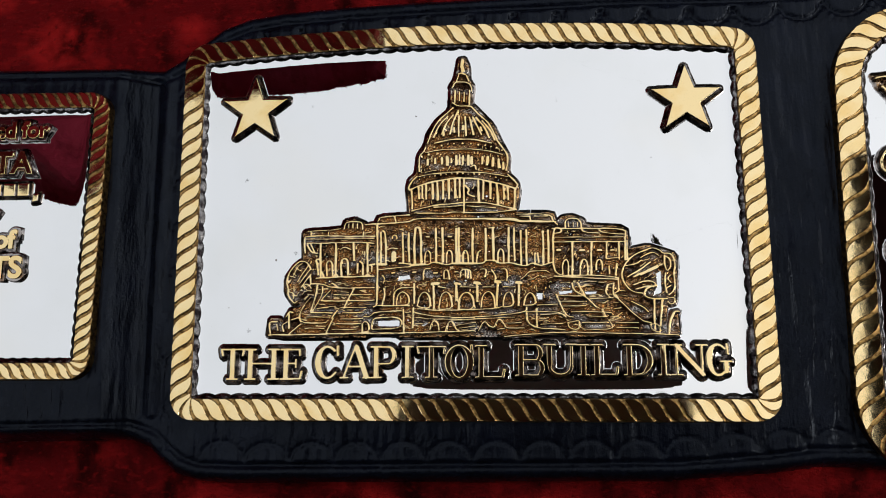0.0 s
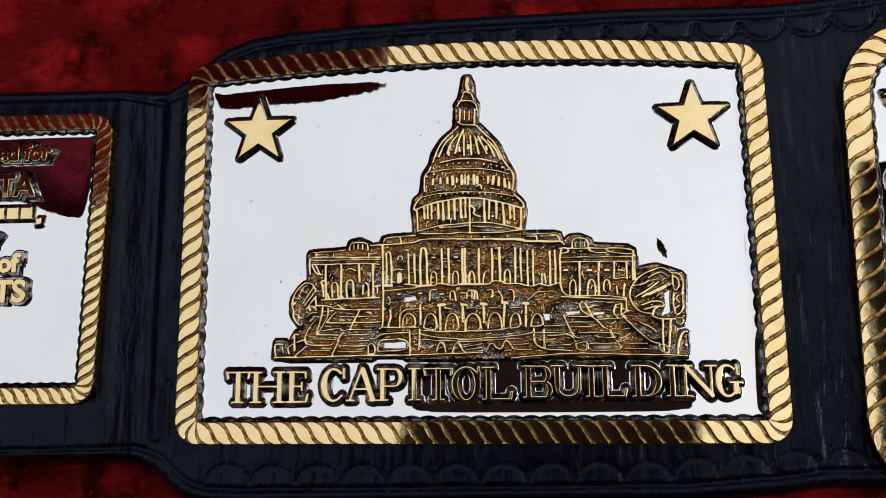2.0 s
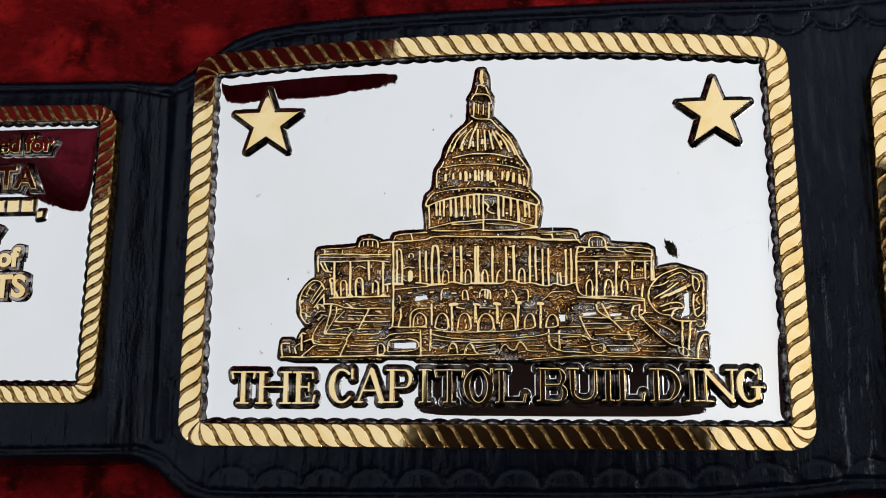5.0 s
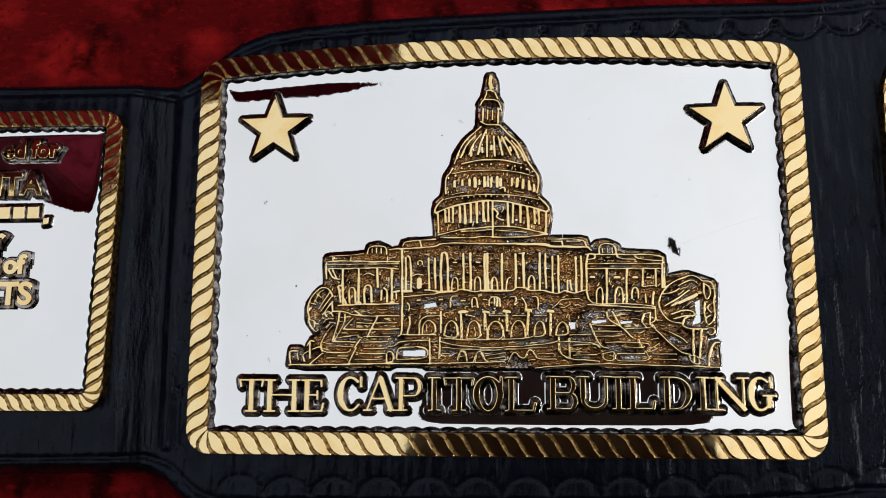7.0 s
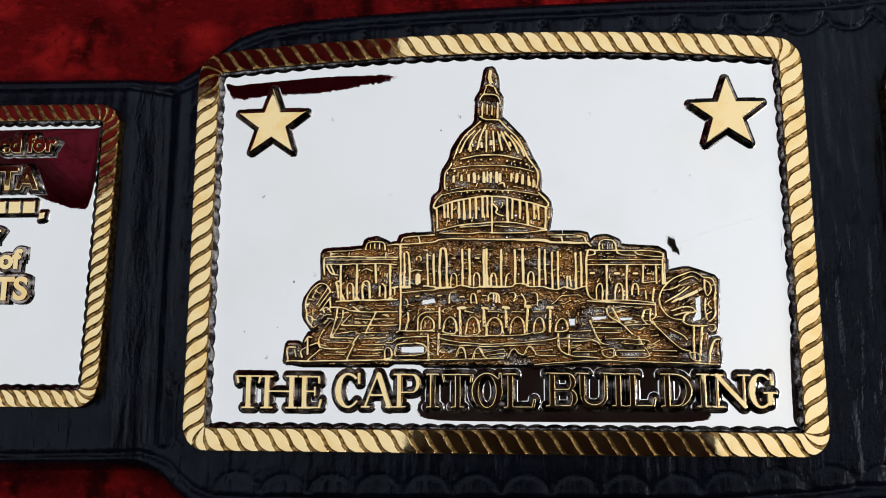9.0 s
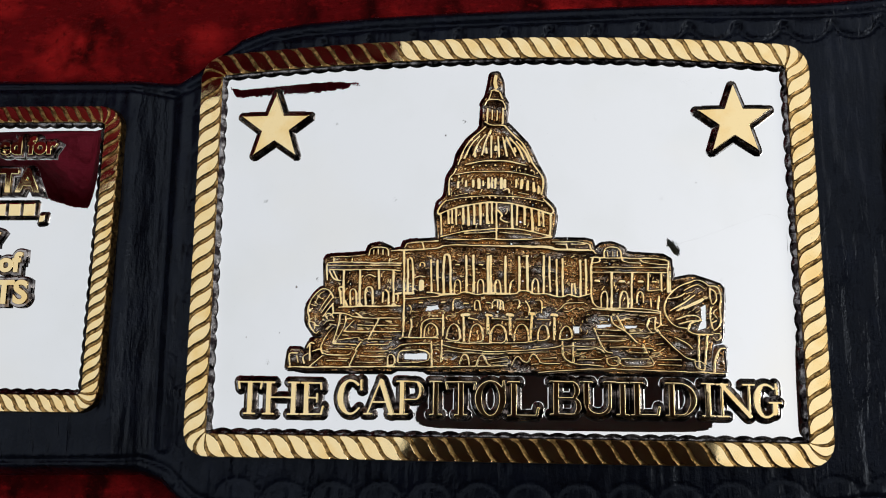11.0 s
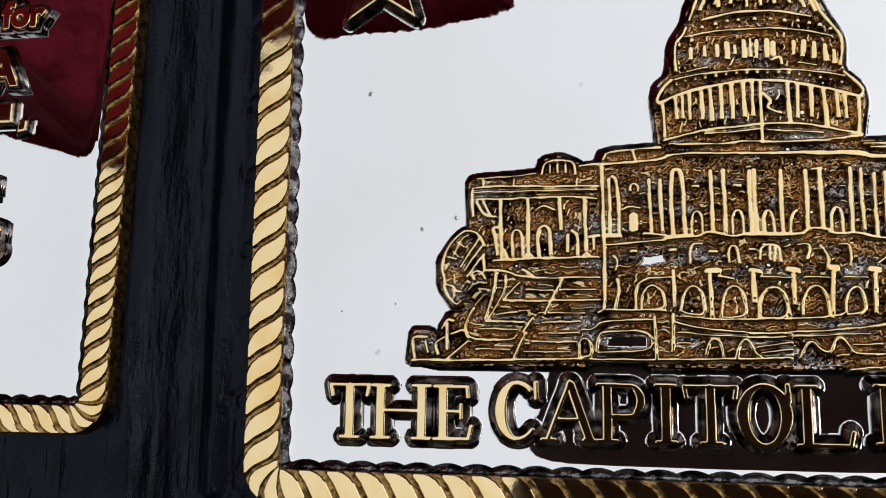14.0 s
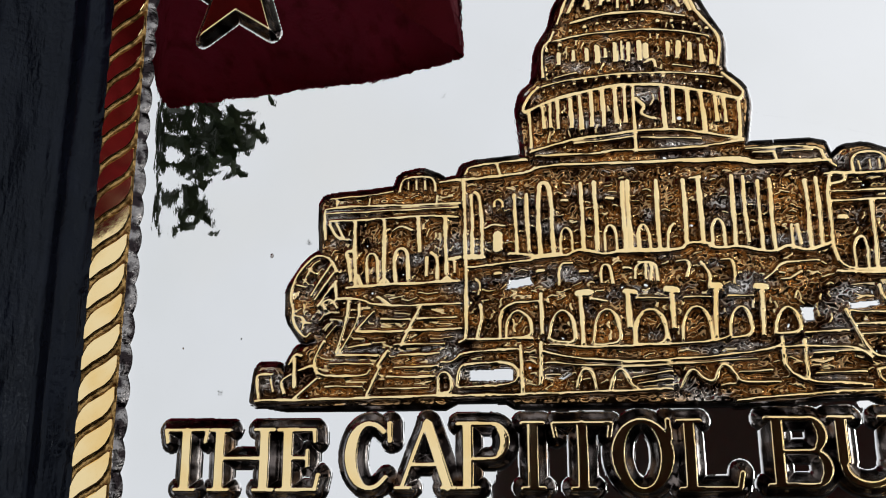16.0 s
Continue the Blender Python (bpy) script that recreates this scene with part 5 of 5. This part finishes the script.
def building_part(name, label, box, owner):
    """One piece of the struck building; all pieces lie on one lattice, so that they meet without a seam."""
    i0, i1 = int((box[0] + 52.8) / BUILDING_STEP), int((box[1] + 52.8) / BUILDING_STEP)
    j0, j1 = int((box[2] + 16.8) / BUILDING_STEP), int((box[3] + 16.8) / BUILDING_STEP)
    r = Relief(-52.8 + i0 * BUILDING_STEP, -52.8 + (i1 - 0.5) * BUILDING_STEP, -16.8 + j0 * BUILDING_STEP, -16.8 + (j1 - 0.5) * BUILDING_STEP, BUILDING_STEP, waver=0.4)
    for pts in SILHOUETTES:
        soft = []
        for a, b in zip(pts, pts[1:] + pts[:1]):      # corners slightly rounded
            soft += [(0.85 * a[0] + 0.15 * b[0], 0.85 * a[1] + 0.15 * b[1]), (0.15 * a[0] + 0.85 * b[0], 0.15 * a[1] + 0.85 * b[1])]
        r.mass(soft)
    def line(width, *pts):
        for _ in range(2 if len(pts) > 2 else 0):      # rounded bends
            cut = [pts[0]]
            for a, b in zip(pts, pts[1:]):
                cut += [(0.75 * a[0] + 0.25 * b[0], 0.75 * a[1] + 0.25 * b[1]), (0.25 * a[0] + 0.75 * b[0], 0.25 * a[1] + 0.75 * b[1])]
            pts = cut + [pts[-1]]
        r.line(pts, width - 0.12)

    pane = lambda *pts: r.pane(pts)

    def dots(radius, *pts):
        for x, y in pts:
            r.dot(x, y, radius)

    for strokes in (strokes_of_wings, strokes_of_trees, strokes_of_terraces, strokes_of_front, strokes_of_arcade, strokes_of_dome):
        strokes(line, pane, dots)
    r.hatch(-9.5, 12, 26, 32.5, 70, 90, 0.8, 0.2, 2).hatch(-11, 13.6, 17.5, 23, 50, 90, 1.2, 0.2, 3).hatch(-6, 8.4, 35, 41, 40, 80, 0.8, 0.2, 4)
    r.hatch(-19, 21.8, 4.6, 13, 120, 0, 0.8, 0.2, 6).hatch(-19, 21.8, -1.5, 3.4, 90, 10, 1.0, 0.22, 7).hatch(-19, 21.8, -6.3, -1.4, 70, 90, 0.8, 0.2, 8).hatch(-19, 21.8, -12, -6.5, 80, 0, 1.6, 0.22, 9)
    for x0, x1 in ((-36.5, -21), (24, 38)):
        r.hatch(x0, x1, 1.4, 9, 60, 70, 0.8, 0.2, 10).hatch(x0, x1, 9.3, 12, 36, 0, 1.0, 0.2, 11).hatch(x0, x1, -12, 0, 70, 0, 2.2, 0.24, 12)
    r.hatch(40, 50, -5, 7, 46, 35, 1.2, 0.22, 14).hatch(-41, -36, -4, 4, 30, 55, 0.9, 0.22, 15)
    ny, nx = r.x.shape
    r.make(name, plate, label, skirt=0.85, owner=owner, grain=BUILDING_GRAIN[j0:j0 + ny, i0:i0 + nx])


for piece in BUILDING_PARTS:
    building_part(*piece)

for x, y, s in ((-44.1, 5.4, 0.32), (-55.2, -6.0, 0.14), (-47.6, -5.0, 0.12), (45.6, 29.0, 0.14), (-10.5, 40.6, 0.22)):
    bm = bmesh.new()
    bmesh.ops.create_icosphere(bm, subdivisions=1, radius=s * MM)
    for v in bm.verts:
        v.co = (v.co.x * 0.8 + x * MM, v.co.y * 1.1 + y * MM, v.co.z * 0.25 - 0.62 * MM)
    part("pit_mark", bm, ETCHED, plate)

# ---------------------------------------------------------------- the lettered plate beside it
RIM_LETTERED = Rim(-172, -87.6, -23.2, 48.4, 5.0, bow=0.4, lean=0.9)
lettered = slab("lettered_plate", RIM_LETTERED.inset(0.5), -1.72, -0.64, [NICKEL, GOLD], belt, "mirror-polished nickel plate with raised gold wording")


polished_face((-171.5, -87.6, -23.2, 48.4), 0.4, 0.9, 3.9, lettered)


def words(text, right, base, size, name="word", spread=1.0):
    """Raised gold wording that ends at right, with an etched wall round it."""
    for grow, z0, z1, mats in ((0.0, -0.5, 0.55, [GOLD]), (0.00055, -0.64, -0.1, [ETCHED])):
        cu = bpy.data.curves.new(name, "FONT")
        cu.body, cu.align_x, cu.size = text, "RIGHT", size * MM
        cu.offset = 0.00022 + grow
        cu.extrude = (z1 - z0) / 2 * MM
        cu.bevel_depth = 0.00012 if not grow else 0.0004
        cu.space_character = spread
        tmp = new(name, cu)
        me = bpy.data.meshes.new_from_object(tmp.evaluated_get(bpy.context.evaluated_depsgraph_get()))
        bpy.data.objects.remove(tmp)
        bpy.data.curves.remove(cu)
        me.materials.clear()
        me.materials.append(mats[0])
        ob = place(name if not grow else "word_bed", me, lettered)
        ob.location = (right * MM, base * MM, (z0 + z1) / 2 * MM)


words("ed for", -102.4, 37.1, 5.6)
words("ANTA", -106.0, 27.9, 7.6)
words("mier", -114.2, 15.5, 5.8)
words("pt of", -108.7, 8.9, 6.2)
words("BELTS", -106.2, 1.5, 7.4)


def shape(name, pts, label="", top=0.55):
    """A raised flat gold shape with an etched wall."""
    xs, ys = zip(*pts)
    r = Relief(min(xs) - 1.4, max(xs) + 1.4, min(ys) - 1.4, max(ys) + 1.4, 0.18, waver=0.2)
    r.fill(pts)
    r.make(name, lettered, label, top=top, skirt=1.0)


# a swelling emblem between two rules, then a row of plain bars
shape("emblem", [(-128, -3.2), (-119, -2.9), (-117.2, -3.4), (-116.7, -4.6), (-117.4, -6.2), (-119.6, -7.6), (-121, -8.2), (-119.4, -9.2), (-118.6, -10.8), (-118.8, -12.4), (-120.2, -13.8), (-122.6, -14.5), (-128, -14.6)])
for y in (-1.9, -16.1):
    shape("rule", [(-129, y), (-117 + 0.09 * (y + 1.9), y), (-117 + 0.09 * (y + 1.9), y + 0.9), (-129, y + 0.9)])
for x0, x1 in ((-126.6, -124.2), (-123.4, -120.6), (-119.8, -117.2), (-116.4, -113.4), (-112.6, -109.8), (-109.0, -106.2)):
    shape("bar", [(x0, 22.0), (x1, 22.0), (x1, 25.0), (x0, 25.0)])
shape("bar", [(-105.0, 20.4), (-103.8, 20.6), (-103.6, 22.2), (-104.8, 22.2)])

# ---------------------------------------------------------------- the large centre plate at the other side
RIM_CENTRE = Rim(87.4, 150, -45, 64.5, 18.0, lean=1.6)
centre = slab("centre_plate", RIM_CENTRE.inset(0.6), -1.72, -0.64, [NICKEL, GOLD], belt, "mirror-polished nickel centre plate with gold medallions")
for cx, cy in ((101.0, 26.2), (101.2, 5.6)):
    r = Relief(cx - 5.6, cx + 5.6, cy - 5.6, cy + 5.6, 0.18)
    r.mass([(cx + 3.9 * math.cos(k * 0.314), cy + 3.9 * math.sin(k * 0.314)) for k in range(20)])
    r.arc(cx, cy, 3.5, 3.5, 0, 360, 0.5, 30), r.arc(cx, cy, 2.3, 2.3, 0, 360, 0.35, 24)
    r.arc(cx, cy + 0.6, 0.9, 0.7, 20, 260, 0.5), r.arc(cx, cy - 0.7, 0.9, 0.7, 200, 440, 0.5)
    r.make("medallion", centre, "small round gold medallion with rings")
r = Relief(96, 124, 30, 52, 0.2)
r.mass([(97.6, 47.4), (120, 49), (121, 44), (108, 41.5), (103.5, 36.5), (102.4, 33), (101.4, 37.5), (101, 41.5), (98.6, 44.6)])
r.line([(98.2, 46.6), (108, 47.6), (119, 48)], 0.6), r.line([(99.4, 44.4), (102.2, 41.0), (102.4, 35)], 0.5), r.line([(102.4, 44), (118, 46)], 0.4), r.line([(104, 41.6), (117, 44.4)], 0.4)
r.make("wing_relief", centre, "gold relief of a spread wing")
r = Relief(95, 122, -19, -10, 0.2)
r.mass([(97, -14.4), (101, -13.0), (120, -13.2), (120, -16), (100, -15.8)])
r.line([(97.8, -14.4), (101, -13.6), (119, -13.8)], 0.45)
r.make("scroll", centre, "gold relief of a thin scroll")
for ob in (centre,):
    ob.matrix_basis = Matrix.Translation((0.0876, 0, -0.0017)) @ Matrix.Rotation(radians(-2.5), 4, "Y") @ Matrix.Translation((-0.0876, 0, 0.0018))

# ---------------------------------------------------------------- rope borders, strand by strand
rope(RIM, 3.9, 5.0, plate)
rope(RIM_LETTERED, 2.95, 3.9, lettered)
rope(RIM_CENTRE, 4.7, 6.0, centre)
lettered.matrix_basis = Matrix.Translation((-0.0007, -0.0006, LIFT * MM)) @ Matrix.Diagonal((0.965, 0.965, 0.965, 1))
